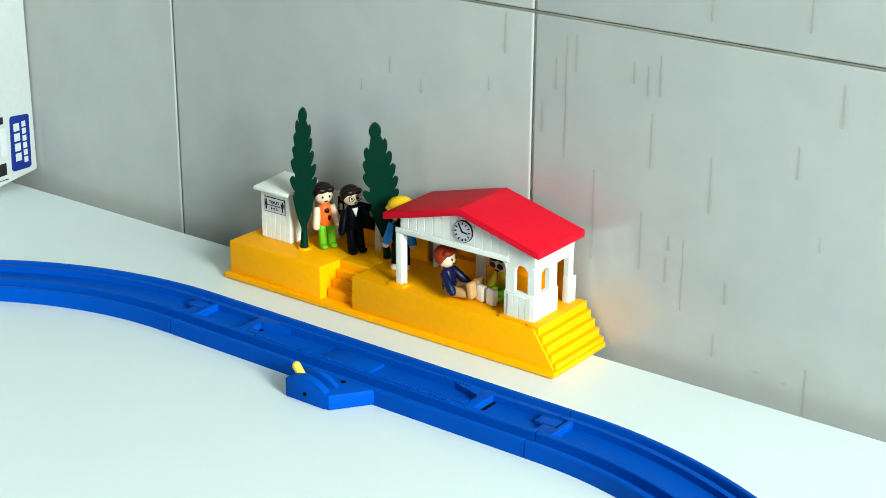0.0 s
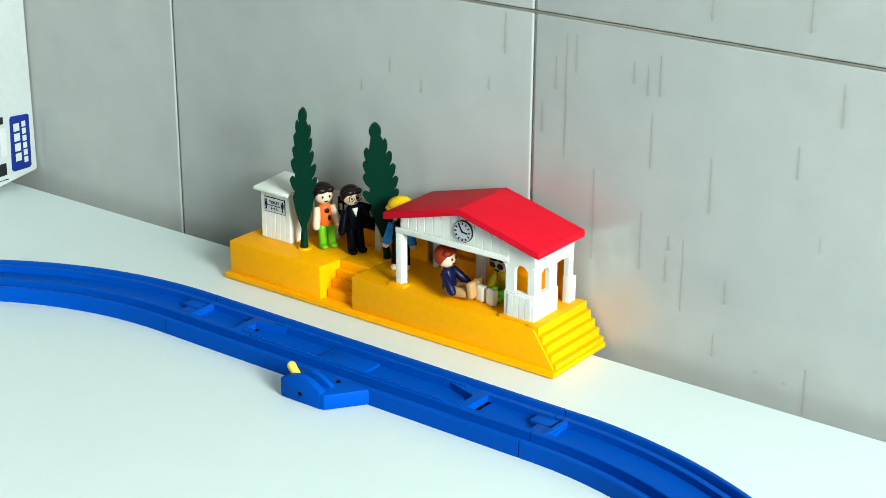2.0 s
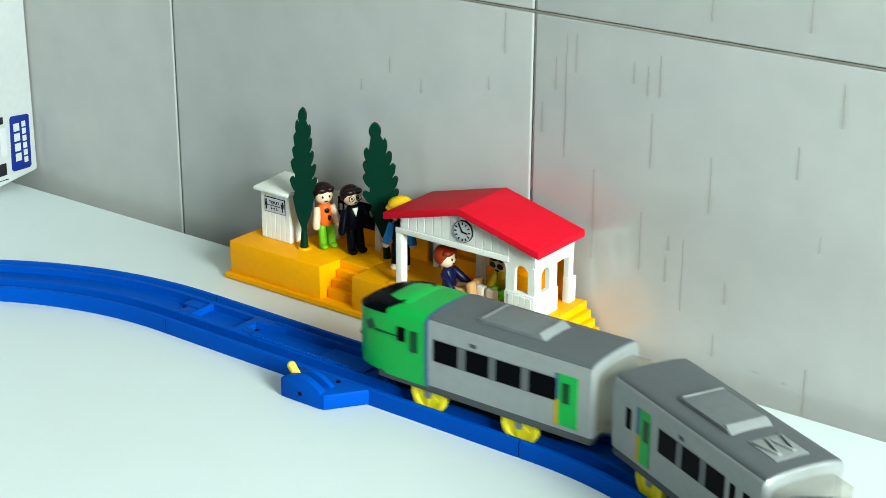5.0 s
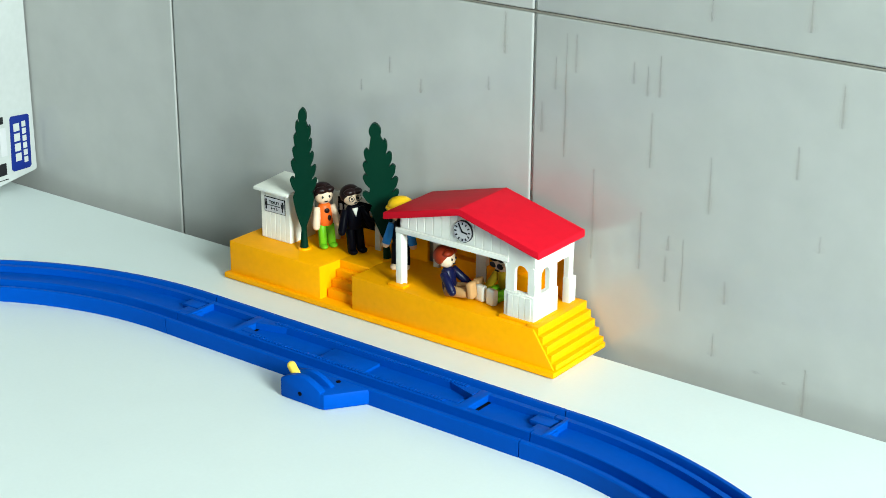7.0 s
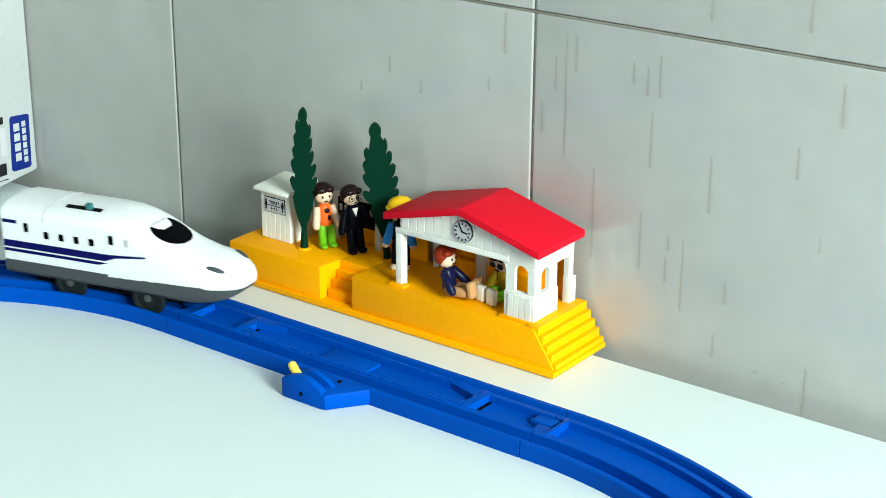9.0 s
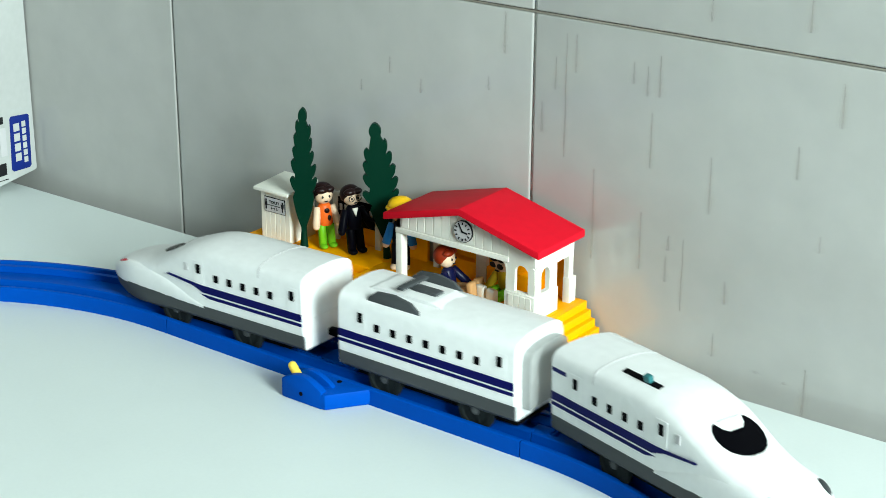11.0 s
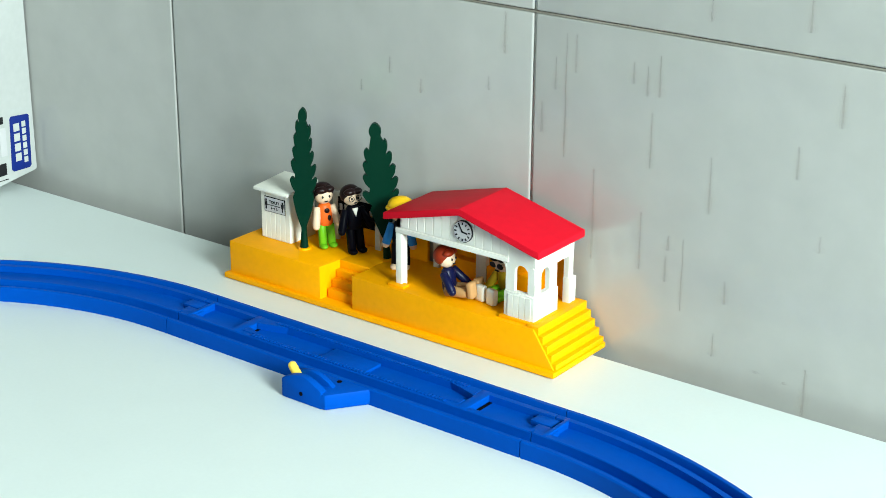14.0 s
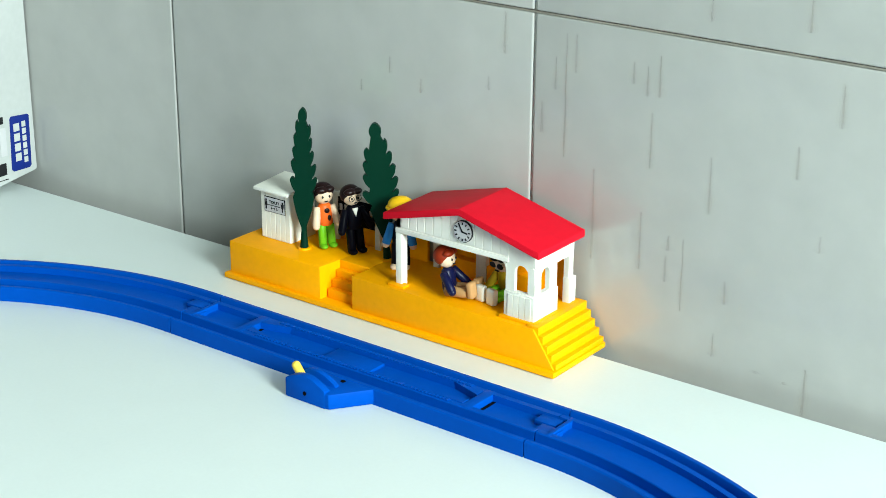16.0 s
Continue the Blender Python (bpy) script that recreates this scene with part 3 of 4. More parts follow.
def ring(x, w, zb, zs, zr, shape=BOXY, tuck=0.97):
    """A car's cross-section at x: half-width, skirt, side top and roof heights."""
    half = [(w * tuck, zb), (w, zb + 0.2 * (zs - zb)), (w, zs - 0.3 * (zs - zb))]
    half += [(w * q, zs + (zr - zs) * h) for q, h in shape]
    return [(x, y, z) for y, z in half] + [(x, -y, z) for y, z in half[::-1]]


def side_panel(x0, x1, z0, z1, w, sy, depth=0.0005, bev=0.0):
    ya, yb = sorted((sy * (w - 0.0006), sy * (w + depth)))
    return box(x0, x1, ya, yb, z0, z1, bev)


WHEEL_R = 0.0094


def wheel(car, x, sy, mat, label=""):
    prof = [(0.0012, 0.0010), (0.0066, 0.0010), (0.0070, 0.0016), (WHEEL_R - 0.0003, 0.0016), (WHEEL_R, 0.0012), (WHEEL_R, -0.0012), (WHEEL_R - 0.0003, -0.0016), (0.0070, -0.0016), (0.0066, -0.0010), (0.0012, -0.0010)]
    n = 28
    rings = [[(r * math.sin(2 * math.pi * i / n), y, r * math.cos(2 * math.pi * i / n)) for i in range(n)] for r, y in prof]
    w = part("wheel", loft(rings), mat, car, label, pose(x, sy * 0.0145, GROOVE + WHEEL_R))
    star = []
    for k in range(20):
        r = 0.0062 if k % 4 in (0, 1) else 0.0026
        a = 2 * math.pi * (k - 0.5 + (0.22 if k % 4 == 0 else -0.22 if k % 4 == 1 else 0)) / 20
        star.append((r * math.sin(a), r * math.cos(a)))
    part("spokes", prism(star, -0.0013, 0.0013, "y"), mat, w)
    part("hub", tube((0, sy * 0.0008, 0), (0, sy * 0.0019, 0), 0.0022, 0.0019, n=16), UNDER if mat is SHADEDWHEEL else UNITGREY, w, "grey axle cap")
    return w


EXPRESS_AXLES = (-0.0245, 0.0245)
BULLET_AXLES = (-0.0255, 0.0255)


def express_car(kind):
    """kind: lead, middle, tail. The car's front faces +x; its axles stand evenly about the origin."""
    car = thing("toy_train_car", {"lead": "silver toy train car with a green nose, leading", "middle": "silver toy train car with green doors, in the middle",
                "tail": "silver toy train car with a green nose, trailing"}[kind], "toy train", group="silver and green train")
    W, ZB, ZS, ZR = 0.0183, 0.0192, 0.0480, 0.0526
    back = -0.0500 if kind == "middle" else -0.0620
    end = 0.0495 if kind == "middle" else 0.0235
    rows = [ring(back, W - 0.0010, ZB, ZS - 0.001, ZR - 0.0012), ring(back + 0.0010, W, ZB, ZS, ZR)]
    rows += [ring(end - 0.0010, W, ZB, ZS, ZR), ring(end, W - 0.0010, ZB, ZS - 0.001, ZR - 0.0012)] if kind == "middle" else [ring(end, W, ZB, ZS, ZR)]
    part("body", loft(rows), SILVER, car)
    sheet = [[(x, y, z + 0.0003) for x, y, z in ring(x, W - 0.0010, ZS + 0.0008, ZS + 0.0018, ZR)] for x in (back + 0.0016, end - 0.0008)]
    part("roof_sheet", loft(sheet), ROOFGREY, car, "dark grey roof")
    part("skirt", box(back + 0.001, end + 0.028 if kind != "middle" else end - 0.001, -W + 0.0006, W - 0.0006, 0.0157, 0.0196, 0.0006), UNDER, car, "dark grey skirt")
    u0, u1 = (-0.0190, 0.0200) if kind == "middle" else (-0.0345, 0.0060)
    part("roof_unit", prism([(u0, ZR - 0.002), (u0 + 0.004, ZR + 0.0016), (u1 - 0.005, ZR + 0.0016), (u1, ZR - 0.002)], -0.0100, 0.0100, "y", 0.0007), UNITGREY, car, "grey roof unit")
    # lighter plates paint the light reflected by the unit's sloped ends
    for x, tilt in ((u0 + 0.0035, -34), (u1 - 0.0042, 30)):
        part("slope_sheen", moved(box(-0.0030, 0.0030, -0.0094, 0.0094, 0.0002, 0.0007, 0.0002), pose(x, 0, ZR + 0.0004, 0, tilt, 0)), SILVER, car, "silver plate for the sheen on the roof unit's sloped end")
    if kind == "lead":
        part("roof_switch", join(box(-0.0245, -0.0020, -0.0112, -0.0082, ZR - 0.0006, ZR + 0.0006, 0.0003), box(-0.0130, -0.0080, -0.0108, -0.0086, ZR, ZR + 0.0022, 0.0004)), RUBBER, car, "dark sliding roof switch")
    if kind == "middle":
        for k in range(4):
            part("pantograph_bar", moved(box(-0.0060, 0.0060, -0.0006, 0.0006, 0, 0.0012, 0.0003), pose(0.0330, -0.0055 + 0.0035 * k, ZR + 0.0002, 0, 0, 14 * (-1) ** k)), SILVER, car)
        part("pantograph_base", box(0.0250, 0.0420, -0.0075, 0.0075, ZR - 0.001, ZR + 0.0005, 0.0004), SILVER, car)
    if kind != "middle":
        tip = 0.0678
        spec = ((end, 1.0, ZS, ZR), (0.0395, 1.0, ZS, ZR), (0.0465, 0.99, 0.0480, 0.0523), (0.0530, 0.96, 0.0477, 0.0516), (0.0580, 0.905, 0.0473, 0.0506),
                (0.0620, 0.82, 0.0468, 0.0494), (0.0650, 0.69, 0.0463, 0.0482), (0.0668, 0.54, 0.0459, 0.0471), (tip, 0.38, 0.0455, 0.0462))
        nose = [ring(x, W * q + 0.0002, 0.0180 + 0.0008 * (x > 0.05), zs, zr) for x, q, zs, zr in spec]
        green = part("nose", loft(nose), LIME, car, "bright green nose")
        part("nose_band", loft([ring(x, W + 0.0004, ZB - 0.001, ZS, ZR + 0.0002) for x in (end - 0.0006, end + 0.0012)]), EDGEBLUE, green, "thin blue edge")
        # the windscreen wraps round the brow of the nose and down to its cheeks
        glass = []
        for x, q, zs, zr in ((0.0415, 0.62, 0.0518, 0.0526), (0.0440, 0.84, 0.0508, 0.0525)) + spec[2:8] + ((0.0674, 0.44, 0.0457, 0.0466),):
            half = [(W * q * 1.012 + 0.0003, zs - 0.0004)] + [((W * q * a + 0.0004), zs + (zr - zs) * h + 0.00025) for a, h in BOXY]
            glass.append([(x, y, z) for y, z in half] + [(x, -y, z) for y, z in half[::-1]])
        part("windscreen", loft(glass), BLACK, green, "black wraparound windscreen")
        brow = []
        for x, half, top in ((0.0370, 0.0120, -0.0006), (0.0390, 0.0122, 0.0003), (0.0440, 0.0118, 0.0006), (0.0490, 0.0098, 0.0005), (0.0512, 0.0086, 0.0004)):
            line = [(half * k / 4, ZR + top - 0.0022 * (abs(half * k / 4) / 0.0165) ** 3 - 0.0005 * max(0, (x - 0.044) / 0.007)) for k in range(4, -5, -1)]
            brow.append([(x, y, z) for y, z in line] + [(x, y, z - 0.0030) for y, z in line[::-1]])
        part("brow", loft(brow), LIME, green)
        for sy in (-1, 1):
            part("cab_door", side_panel(0.0286, 0.0322, 0.0332, 0.0430, W + 0.0003, sy), DARKGREEN, green, "dark cab door window")
            part("cab_window", side_panel(0.0356, 0.0396, 0.0368, 0.0432, W + 0.0003, sy), BLACK, green)
            part("emblem_line", side_panel(0.0405, 0.0530, 0.0381, 0.0387, W - 0.0003, sy, 0.0007), DARKGREEN, green)
            part("emblem", moved(side_panel(-0.0028, 0.0028, -0.0022, 0.0022, 0, sy, 0.0003, 0.0004), pose(0.0562, sy * 0.0171, 0.0398, 0, 30, -sy * 13)), DARKGREEN, green, "dark round emblem")
            part("head_lamp", ball((0.0648, sy * 0.0105, 0.0312), (0.0024, 0.0024, 0.0017)), BLACK, green)
            part("marker_lamp", ball((0.0670, sy * 0.0052, 0.0222), (0.0012, 0.0026, 0.0013)), BLACK, green)
        part("nose_door", box(tip - 0.0030, tip + 0.0004, -0.0028, 0.0028, 0.0295, 0.0420, 0.0003), DARKGREEN, green)
    if kind == "middle":
        door, wins, slits = -0.0288, [(-0.0158, -0.0042), (0.0000, 0.0112), (0.0155, 0.0268)], [(-0.0390, -0.0356), (0.0304, 0.0334), (0.0384, 0.0424)]
    elif kind == "lead":
        door, wins, slits = -0.0520, [(-0.0231, -0.0095), (-0.0018, 0.0062), (0.0102, 0.0182)], [(-0.0362, -0.0314)]
    else:
        door, wins, slits = -0.0548, [(-0.0442, -0.0307), (-0.0264, -0.0136), (-0.0097, 0.0023), (0.0068, 0.0195)], []
    for sy in (-1, 1):
        a, c = door, door + (0.0092 if kind == "tail" else 0.0068)
        d = part("door", side_panel(a, c, 0.0215, 0.0448, W, sy, 0.0003), LIME, car, "green sliding door")
        part("door_window", side_panel((a + c) / 2 - 0.0008, (a + c) / 2 + 0.0026, 0.0322, 0.0412, W + 0.0003, sy, 0.0003), DARKGREEN, d)
        e0, e1 = (c + 0.0001, c + 0.0022) if kind == "tail" else (a - 0.0028, a - 0.0001)
        part("door_edge", side_panel(e0, e1, 0.0210, 0.0330, W, sy, 0.0002), MUSTARD, d, "yellow-green stripe")
        part("door_edge", side_panel(e0, e1, 0.0332, 0.0448, W, sy, 0.0002), EDGEBLUE, d, "grey-blue stripe")
        part("side_mark", side_panel(-0.0030, 0.0005, 0.0438, 0.0456, W, sy, 0.0001), UNDER, car, "small grey printed mark")
        part("window_band", side_panel(wins[0][0] - 0.0008, wins[-1][1] + 0.0008, 0.0318, 0.0424, W - 0.0002, sy, 0.0003), ROOFGREY, car, "grey window band")
        for a, c in wins:
            part("window", side_panel(a, c, 0.0322, 0.0420, W, sy, 0.0003), BLACK, car, "black window")
        for a, c in slits:
            part("narrow_window", side_panel(a, c, 0.0325, 0.0413, W, sy, 0.0003), RUBBER, car)
    if kind == "middle":
        part("gangway", loft([ring(x, W - 0.0036, ZB + 0.003, ZS - 0.0036, ZR - 0.0046) for x in (end - 0.001, end + 0.0095)]), CLEAR, car, "clear grey gangway hood")
    if kind == "tail":
        part("gangway", loft([ring(x, W - 0.0036, ZB + 0.003, ZS - 0.0036, ZR - 0.0046) for x in (back - 0.0085, back + 0.001)]), CLEAR, car, "clear grey gangway hood")
    part("coupler", join(box(back - 0.0100, back + 0.004, -0.0025, 0.0025, 0.0165, 0.0215, 0.0005), ball((back - 0.0095, 0, 0.020), 0.0032)), UNDER, car)
    # underframe made wide and black to deepen the shade below the car
    part("shade_underframe", box(-0.044, 0.046, -0.0124, 0.0124, 0.0104, 0.0160, 0.0008), RUBBER, car)
    wheels = [wheel(car, x, sy, WHEEL, "yellow wheel") for x in EXPRESS_AXLES for sy in (-1, 1)]
    return car, wheels


# stations of the long nose: x, width, side top, roof height
BULLET_NOSE = ((0.000, 1, 0.0460, 0.0535), (0.010, 1, 0.0453, 0.0530), (0.018, 0.990, 0.0440, 0.0513), (0.024, 0.975, 0.0425, 0.0492), (0.030, 0.958, 0.0400, 0.0468), (0.036, 0.945, 0.0368, 0.0440), (0.042, 0.932, 0.0340, 0.0412),
               (0.048, 0.918, 0.0322, 0.0388), (0.055, 0.90, 0.0307, 0.0369), (0.062, 0.865, 0.0295, 0.0353), (0.068, 0.81, 0.0284, 0.0337), (0.0735, 0.72, 0.0272, 0.0316), (0.0770, 0.615, 0.0260, 0.0295), (0.0793, 0.48, 0.0249, 0.0275),
               (0.0805, 0.35, 0.0241, 0.0258), (0.0810, 0.21, 0.0234, 0.0244))
# the swollen flank below the crease: x, width, top of the swelling
FLANK = ((0.008, 0.997, 0.0232), (0.012, 1.0, 0.0252), (0.018, 1.003, 0.0277), (0.026, 1.003, 0.0303), (0.034, 0.998, 0.0324), (0.044, 0.982, 0.0340), (0.054, 0.953, 0.0342), (0.062, 0.910, 0.0334), (0.068, 0.850, 0.0320),
         (0.0735, 0.750, 0.0300), (0.0768, 0.640, 0.0283), (0.0790, 0.500, 0.0266))


def nose_top(x, y):
    """Height of the bullet nose at x, y off its middle."""
    for (x0, q0, s0, r0), (x1, q1, s1, r1) in zip(BULLET_NOSE, BULLET_NOSE[1:]):
        if x0 <= x <= x1:
            k = (x - x0) / (x1 - x0)
            q, zs, zr = q0 + (q1 - q0) * k, s0 + (s1 - s0) * k, r0 + (r1 - r0) * k
            a = abs(y) / (0.0183 * q)
            for (a0, h0), (a1, h1) in zip(ROUND[::-1], ROUND[::-1][1:]):
                if a0 <= a <= a1:
                    return zs + (zr - zs) * (h0 + (h1 - h0) * (a - a0) / (a1 - a0))
            return zs + (zr - zs) * (0.99 if a < 0.5 else 0)


def bullet_car(kind):
    car = thing("toy_train_car", {"lead": "white toy bullet train car with a long nose, leading", "middle": "white toy bullet train middle car with blue stripes",
                "tail": "white toy bullet train car with a long nose, trailing"}[kind], "toy train", group="white bullet train")
    W, ZB, ZS, ZR = 0.0183, 0.0206, 0.0462, 0.0535
    back = -0.0508 if kind == "middle" else -0.0578
    rows = [ring(back, W - 0.001, ZB, ZS - 0.001, ZR - 0.001), ring(back + 0.001, W, ZB, ZS, ZR)]
    front = 0.0482
    if kind == "middle":
        rows += [ring(front - 0.001, W, ZB, ZS, ZR), ring(front, W - 0.001, ZB, ZS - 0.001, ZR - 0.001)]
        skirt_rows = [(back + 0.0006, 1, 0.0147), (front - 0.0006, 1, 0.0147)]
    else:
        for x, q, zs, zr in BULLET_NOSE:
            rows.append(ring(x, W * q, ZB + 0.0012 * max(0, x - 0.03) / 0.05, zs, zr, BOXY if x < 0.01 else ROUND))
        skirt_rows = [(back + 0.0006, 1, 0.0147), (0.030, 0.99, 0.0147), (0.042, 0.975, 0.0138), (0.055, 0.94, 0.0135), (0.062, 0.895, 0.0141), (0.068, 0.82, 0.0152), (0.0735, 0.71, 0.0166), (0.0765, 0.60, 0.0177), (0.0785, 0.46, 0.0188), (0.0795, 0.30, 0.0201)]
    part("body", loft(rows), PEARL, car)
    part("skirt", loft([[(x, y, z) for y, z in ((W * q * 0.90, zb), (W * q * 0.985, zb + 0.0018), (W * q * 0.995, ZB + 0.0018), (-W * q * 0.995, ZB + 0.0018), (-W * q * 0.985, zb + 0.0018), (-W * q * 0.90, zb))] for x, q, zb in skirt_rows]), UNDER, car, "grey skirt")
    for x in (back,) if kind != "middle" else (back, front):
        part("end_panel", box(x - 0.0003, x + 0.0012 if x < 0 else x + 0.0003, -W + 0.001, W - 0.001, 0.0156, 0.0300, 0.0003) if x < 0 else box(x - 0.0012, x + 0.0003, -W + 0.001, W - 0.001, 0.0156, 0.0300, 0.0003), PEARL, car)
    if kind != "middle":
        part("seam", loft([[(x, y, z + 0.0002) for x, y, z in ring(x, W + 0.0001, ZS - 0.001, ZS, ZR)] for x in (-0.0302, -0.0298)]), LABEL, car)
    for sy in (-1, 1):
        if kind == "middle":
            part("stripe", side_panel(back + 0.001, front - 0.001, 0.0298, 0.0334, W, sy, 0.0003), NAVY, car, "navy blue stripe")
            part("thin_stripe", side_panel(back + 0.001, front - 0.001, 0.0273, 0.0288, W, sy, 0.0003), NAVY, car)
            wins = [-0.0275 + i * 0.0092 for i in range(7)]
            doors = [-0.0372, 0.0395]
        else:
            ys = sorted((sy * (W - 0.0018), sy * (W + 0.0003)))
            part("stripe", join(side_panel(back + 0.001, 0.007, 0.0298, 0.0334, W, sy, 0.0003), prism([(0.007, 0.0298), (0.007, 0.0334), (0.0315, 0.0347), (0.0315, 0.0343), (0.0140, 0.0322)], *ys, "y")), NAVY, car, "navy blue stripe")
            part("thin_stripe", join(side_panel(back + 0.001, 0.003, 0.0273, 0.0288, W, sy, 0.0003), prism([(0.003, 0.0273), (0.003, 0.0288), (0.0085, 0.0288)], *ys, "y")), NAVY, car)
            wins = [-0.0287 + i * 0.0094 for i in range(4)] if kind == "lead" else [-0.0374 + i * 0.0088 for i in range(5)]
            doors = [-0.0412, 0.0117] if kind == "lead" else [-0.0510, 0.0096]
            cab = 0.0198 if kind == "lead" else 0.0170
            if kind == "lead":
                part("badge", side_panel(back + 0.0015, back + 0.0105, 0.0428, 0.0446, W, sy, 0.0002), NAVY, car, "blue side badge")
            part("cab_door_window", side_panel(cab, cab + 0.0024, 0.0390, 0.0428, W, sy, 0.0001), LABEL, car)
        for x in wins:
            part("window", side_panel(x - 0.0014, x + 0.0014, 0.0369, 0.0405, W, sy, 0.0003, 0.0), BLACK, car, "small dark window")
        for x in doors:
            d = part("door", side_panel(x - 0.0034, x + 0.0034, 0.0325, 0.0455, W, sy, 0.0001), PEARL, car)
            part("door_window", side_panel(x - 0.0013, x + 0.0013, 0.0392, 0.0438, W + 0.0001, sy, 0.0003), BLACK, d)
    if kind == "middle":
        part("gangway", loft([ring(x, W - 0.0040, ZB, ZS - 0.0040, ZR - 0.0050) for x in (front - 0.001, front + 0.0045)]), SMOKE, car, "frosted grey gangway hood")
        pan = part("pantograph_base", prism([(-0.0400, ZR - 0.001), (-0.036, ZR + 0.0008), (-0.004, ZR + 0.0008), (0.004, ZR - 0.001)], -0.0095, 0.0095, "y", 0.0004), PEARL, car)
        for sy in (-1, 1):
            screen = [(-0.0350, 0.0480), (-0.0340, 0.0518), (-0.0290, 0.0555), (-0.0190, 0.0562), (-0.0100, 0.0545), (-0.0040, 0.0500), (-0.0040, 0.0480)]
            part("noise_screen", prism(screen, *sorted((sy * 0.0150, sy * 0.0168)), "y", 0.0004), UNDER, pan, "grey pantograph screen")
        part("pantograph", join(box(-0.0235, -0.0195, -0.0095, 0.0095, ZR + 0.0022, ZR + 0.0036, 0.0006), box(-0.0200, -0.0060, -0.0030, 0.0030, ZR + 0.0004, ZR + 0.0022, 0.0007), box(-0.0225, -0.0205, -0.002, 0.002, ZR, ZR + 0.0026, 0.0004)), UNDER, pan, "grey pantograph")
    else:
        switch = kind == "lead" and part("switch_plate", moved(box(-0.0210, 0.0010, -0.0014, 0.0014, -0.0012, 0.0005, 0.0003), pose(0, -0.0092, ZR - 0.0007, 14)), RUBBER, car, "roof switch slot")
        if kind == "lead":
            part("switch_knob", moved(box(-0.0080, -0.0045, -0.0013, 0.0013, -0.0004, 0.0034, 0.0005), pose(0, -0.0092, ZR - 0.0007, 14)), TEAL, switch, "teal switch knob")
        glass = []
        for x, half in ((0.0282, 0.0062), (0.0290, 0.0084), (0.0310, 0.0100), (0.0340, 0.0110), (0.0375, 0.0108), (0.0410, 0.0094), (0.0440, 0.0068), (0.0455, 0.0040), (0.0460, 0.0022)):
            line = [(half * k / 5, nose_top(x, half * k / 5) + 0.00035) for k in range(5, -6, -1)]
            glass.append([(x, y, z) for y, z in line] + [(x, y * 0.97, z - 0.003) for y, z in line[::-1]])
        part("windscreen", loft(glass), BLACK, car, "black cab windscreen")
        brow = []
        for x, half, lift in ((0.0262, 0.0078, -0.0004), (0.0285, 0.0072, 0.0004), (0.0320, 0.0056, 0.00055), (0.0338, 0.0034, 0.0005)):
            line = [(half * k / 3, nose_top(x, half * k / 3) + lift) for k in range(3, -4, -1)]
            brow.append([(x, y, z) for y, z in line] + [(x, y, z - 0.003) for y, z in line[::-1]])
        part("brow", loft(brow), PEARL, car)
        for sy in (-1, 1):
            rings = []
            for x, q, zt in FLANK:
                yo, zb = W * q, ZB + 0.0002 + 0.0012 * max(0, x - 0.03) / 0.05
                sec = [(yo * 0.97, zb), (yo, zb + 0.25 * (zt - zb)), (yo, zb + 0.55 * (zt - zb)), (yo - 0.0004, zb + 0.78 * (zt - zb)), (yo - 0.0013, zb + 0.93 * (zt - zb)), (yo - 0.0030, zt), (yo - 0.0050, zt - 0.0003), (yo - 0.0056, zb)]
                rings.append([(x, sy * y, z) for y, z in sec])
            part("flank", loft(rings), PEARL, car, "swollen white flank of the nose", sharp=60)
        for sy in (-1, 1):
            part("tail_lamp" if kind == "tail" else "head_lamp", moved(ball((0, 0, 0), (0.0048, 0.0015, 0.0013)), pose(0.0688, sy * 0.0122, 0.0315 if kind == "lead" else 0.0307, 0, 16, -sy * 16)),
                 UNDER if kind == "lead" else REDLAMP, car, "red tail lamp" if kind == "tail" else "grey head lamp")
    part("coupler", join(box(back - 0.008, back + 0.004, -0.0016, 0.0016, 0.0180, 0.0215, 0.0004), ball((back - 0.007, 0, 0.0205), 0.0022)), RUBBER, car)
    # wide black underframe, also standing for the shade between the wheels
    part("shade_underframe", box(-0.044, 0.046, -0.0124, 0.0124, 0.0104, 0.0165, 0.0008), RUBBER, car)
    # wheel colour is darkened to carry the skirt's shade
    wheels = [wheel(car, x, sy, SHADEDWHEEL, "dark wheel, blackened for the shade under the skirt") for x in (BULLET_AXLES if kind == "middle" else (-0.0185, 0.0295)) for sy in (-1, 1)]
    return car, wheels


EXPRESS = [express_car(k) for k in ("lead", "middle", "tail")]
BULLET = [bullet_car(k) for k in ("lead", "middle", "tail")]
# the leading shell sits tipped up a little on its wheels, the trailing one dips
TIP_UP = pose(-0.02, 0, 0.02, 0, -1.8, 0) @ pose(0.02, 0, -0.02)
TIP_DOWN = pose(-0.055, 0, 0.02, 0, 1.1, 0) @ pose(0.055, 0, -0.02)
for (car, wheels), tip in ((BULLET[0], TIP_UP), (BULLET[2], TIP_DOWN)):
    for ob in car.children:
        if ob not in wheels:
            ob.matrix_basis = tip @ ob.matrix_basis

# ---- wall tiles ----
TW, TH, TG = 0.2445, 0.33, 0.0013
tile_mesh = mesh_of("tile", box(TG / 2, TW - TG / 2, 0, 0.008, TG / 2, TH - TG / 2, 0.0011, seg=3), TILE)
for i in range(-5, 7):
    for j in range(-2, 5):
        o = new("tile", tile_mesh)
        o.parent = wall_north
        o.location = (0.0106 + i * TW, WALL_Y, 0.1609 + j * TH - TH)


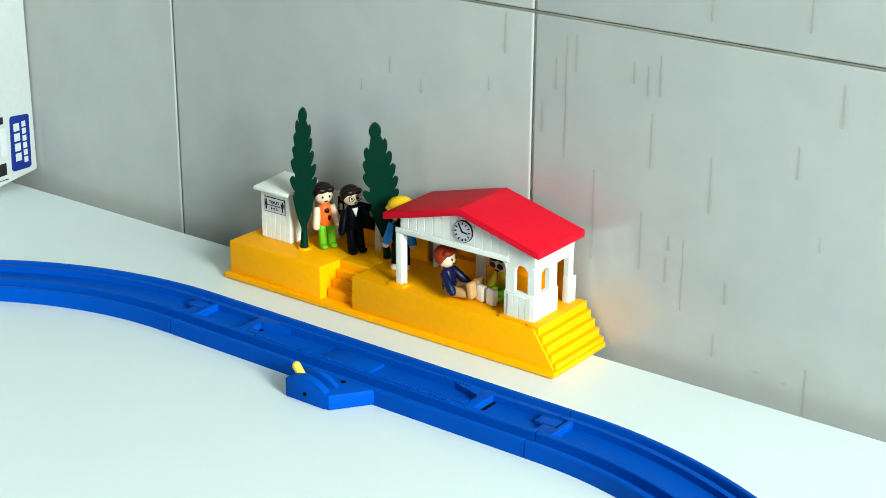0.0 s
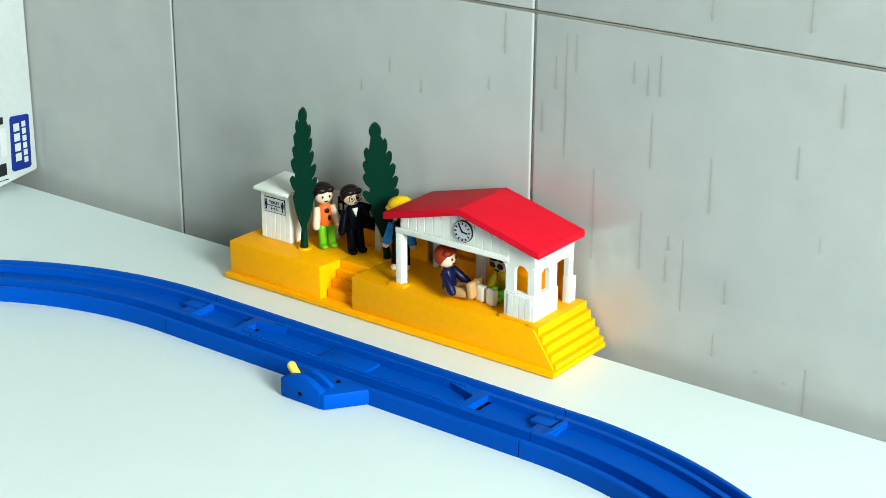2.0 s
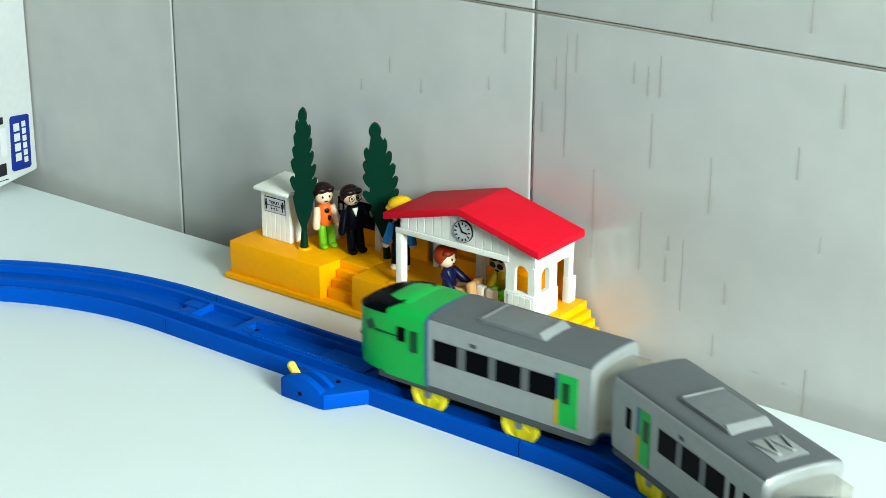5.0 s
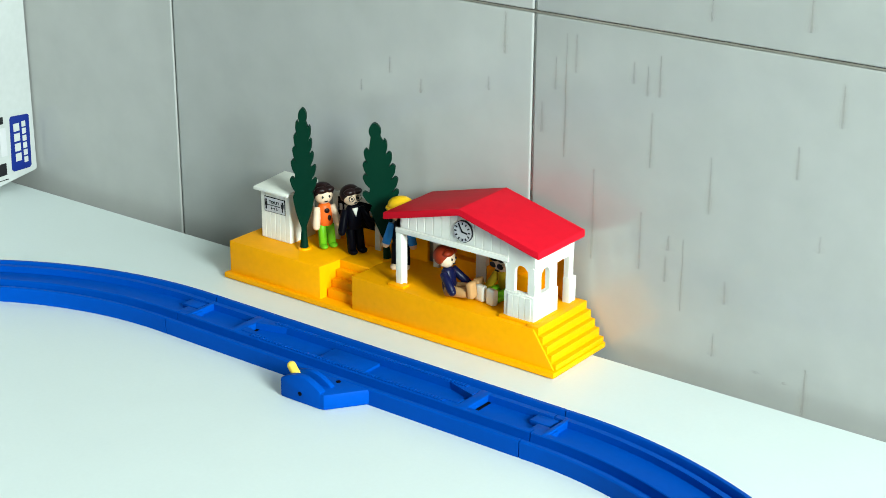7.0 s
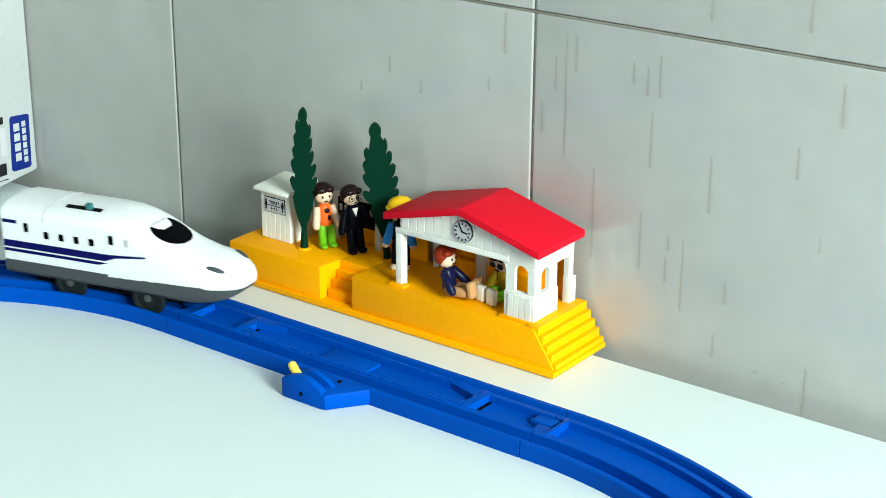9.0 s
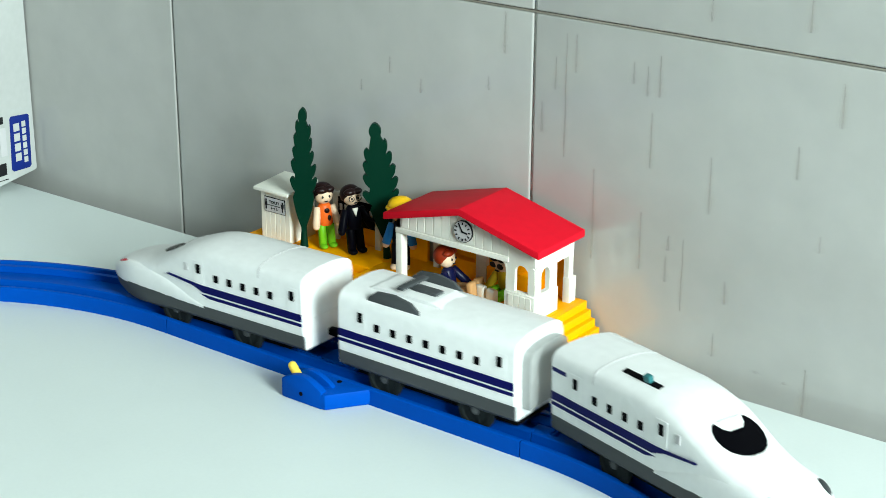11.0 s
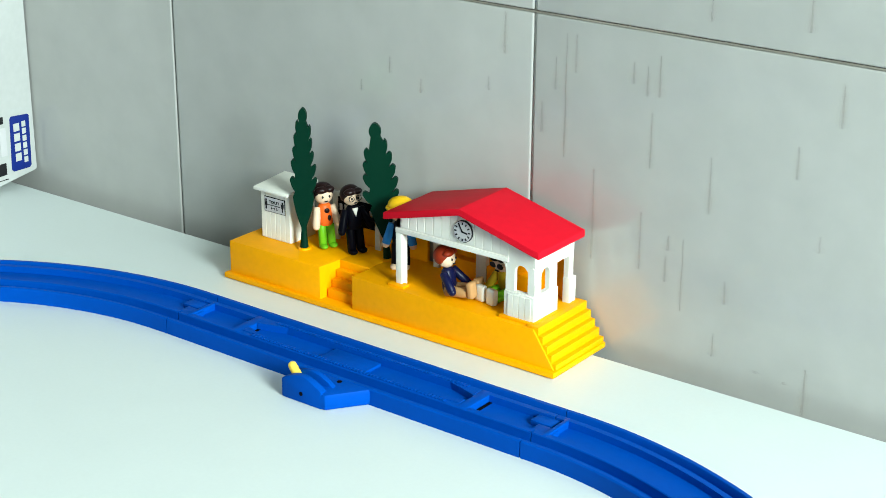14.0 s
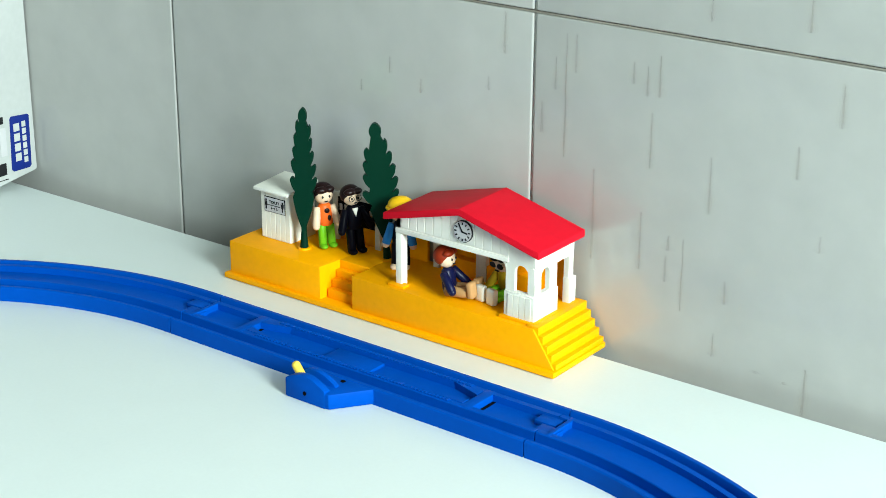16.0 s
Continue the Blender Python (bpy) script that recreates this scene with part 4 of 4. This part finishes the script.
# brown strip for the joint's grime and the shadow line along it
part("joint_dirt_shade", box(X0, X1, WALL_Y + 0.0002, WALL_Y + 0.0018, 0.1609 - 0.00045, 0.1609 + 0.00045), JOINTDIRTSHADE, wall_north, "grimy tile joint with its shadow line painted in")

# dried drips on the tiles: x, top, length
DRIPS = [(0.0736, 0.1444, 0.0143), (0.08, 0.1502, 0.0197), (0.0769, 0.123, 0.027), (0.1086, 0.1075, 0.0274), (0.0736, 0.074, 0.0292), (0.0968, 0.0651, 0.036),
         (0.0469, 0.0896, 0.0458), (0.0887, 0.0652, 0.0075), (0.1195, 0.0494, 0.0111), (0.1152, 0.0226, 0.012), (0.1626, 0.0171, 0.0236), (0.1691, 0.152, 0.0196),
         (0.1506, 0.1209, 0.0153), (0.164, 0.0819, 0.0079), (0.1379, 0.0098, 0.0014), (0.1524, 0.0082, 0.0014), (0.0294, 0.1531, 0.0608), (0.0235, 0.1412, 0.0165),
         (0.0163, 0.1178, 0.0155), (-0.0062, 0.1588, 0.0208), (-0.0574, 0.1167, 0.0074), (-0.0155, 0.1251, 0.0071), (0.1041, 0.1794, 0.01), (0.1513, 0.1859, 0.0144),
         (0.0663, 0.1454, 0.0106), (0.0347, 0.1539, 0.019), (0.0879, 0.0545, 0.0127), (-0.0963, 0.1102, 0.0061), (-0.0774, 0.1253, 0.0089)]
drip_rng = random.Random(4)
for x, z, l in DRIPS:
    w = 0.00055 + 0.0005 * drip_rng.random()
    if l < 0.002:
        w = 0.0012
    n = 9
    pts = []
    for k in range(n + 1):
        q = k / n
        half = 1.0 * w * (0.35 + 0.65 * q ** 1.5) * (1 + 0.35 * (drip_rng.random() - 0.5)) * (1 if k < n else 0.45)
        pts.append((half, drip_rng.uniform(-0.0002, 0.0002), z - l * q))
    for wide, mat, proud, label in ((0.75, DRIP, 0.00012, "dried brown drip"), (2.1, FILM, 0.00007, "faint brown smear"), (4.2, FILM, 0.00004, "faint brown smear")):
        outline = [(x + o + h * wide, zz) for h, o, zz in pts] + [(x + o - h * wide, zz) for h, o, zz in pts[::-1]]
        part("drip_stain", prism(outline, WALL_Y - proud, WALL_Y + 0.0002, "y"), mat, wall_north, label)


# ---- what moves ----
def along(table_rows, t):
    """Metres at t from rows of (seconds, metres)."""
    for (t0, s0), (t1, s1) in zip(table_rows, table_rows[1:]):
        if t <= t1:
            return s0 + (s1 - s0) * max(0.0, t - t0) / (t1 - t0)
    return table_rows[-1][1]


def car_pose(s, axles, flip=False):
    xa, ya, _ = loop_at(s + axles[1])
    xb, yb, _ = loop_at(s + axles[0])
    a = math.degrees(math.atan2(ya - yb, xa - xb))
    return TRACK_POSE @ pose((xa + xb) / 2, (ya + yb) / 2, 0, 0, 0, a + (180 if flip else 0))


# middle of the leading car along the loop
EXPRESS_RUN = [(0.0, -0.74), (2.4, -0.2430), (2.7, -0.1760), (3.0, -0.1035), (3.3, -0.0430), (3.5, 0.0030), (4.0, 0.1195), (4.2, 0.1640), (13.0, 2.08), (13.6, 2.14), (16.0, 2.14)]
BULLET_RUN = [(0.0, -1.26), (2.0, -1.26), (2.5, -1.22), (8.2, -0.2870), (8.5, -0.2430), (8.8, -0.1890), (9.0, -0.1560), (9.2, -0.1240), (11.3, 0.2300), (11.5, 0.2615), (12.0, 0.3380), (12.5, 0.4205), (13.0, 0.5115), (16.0, 1.02)]
# the track, pushed a little by hand at the start and at the end
TRACK_RUN = [(0.0, 1.9, 1.2), (0.3, 1.8, 1.1), (0.4, 0.8, 0.5), (0.5, 0.0, 0.0), (8.0, 0.0, 0.0), (8.5, 0.4, 0.2), (15.6, 0.4, 0.2), (15.8, 0.6, 0.5), (16.0, 1.5, 1.5)]


def motions():
    walk(track, [(t, pose(dx / 1000, dy / 1000, 0) @ TRACK_POSE) for t, dx, dy in TRACK_RUN])
    for train, run, axles, space in ((EXPRESS, EXPRESS_RUN, EXPRESS_AXLES, EXPRESS_SPACE), (BULLET, BULLET_RUN, BULLET_AXLES, BULLET_SPACE)):
        for k, (car, wheels) in enumerate(train):
            flip = k == 2
            walk(car, [(i / 10, car_pose(along(run, i / 10) - space[k], axles, flip)) for i in range(161)])
            for w in wheels:
                rest = w.matrix_basis.copy()
                rows, last = [], None
                for f in range(481):
                    s = along(run, f / FPS)
                    if last is None or abs(s - last) > 1e-6 or f == 480:
                        turn = math.degrees(s / WHEEL_R) * (-1 if flip else 1)
                        rows.append((f / FPS, rest @ pose(0, 0, 0, 0, turn, 0)))
                    last = s
                walk(w, rows)


EXPRESS_SPACE = (0.0, 0.131, 0.258)
BULLET_SPACE = (0.0, 0.1235, 0.2525)
motions()
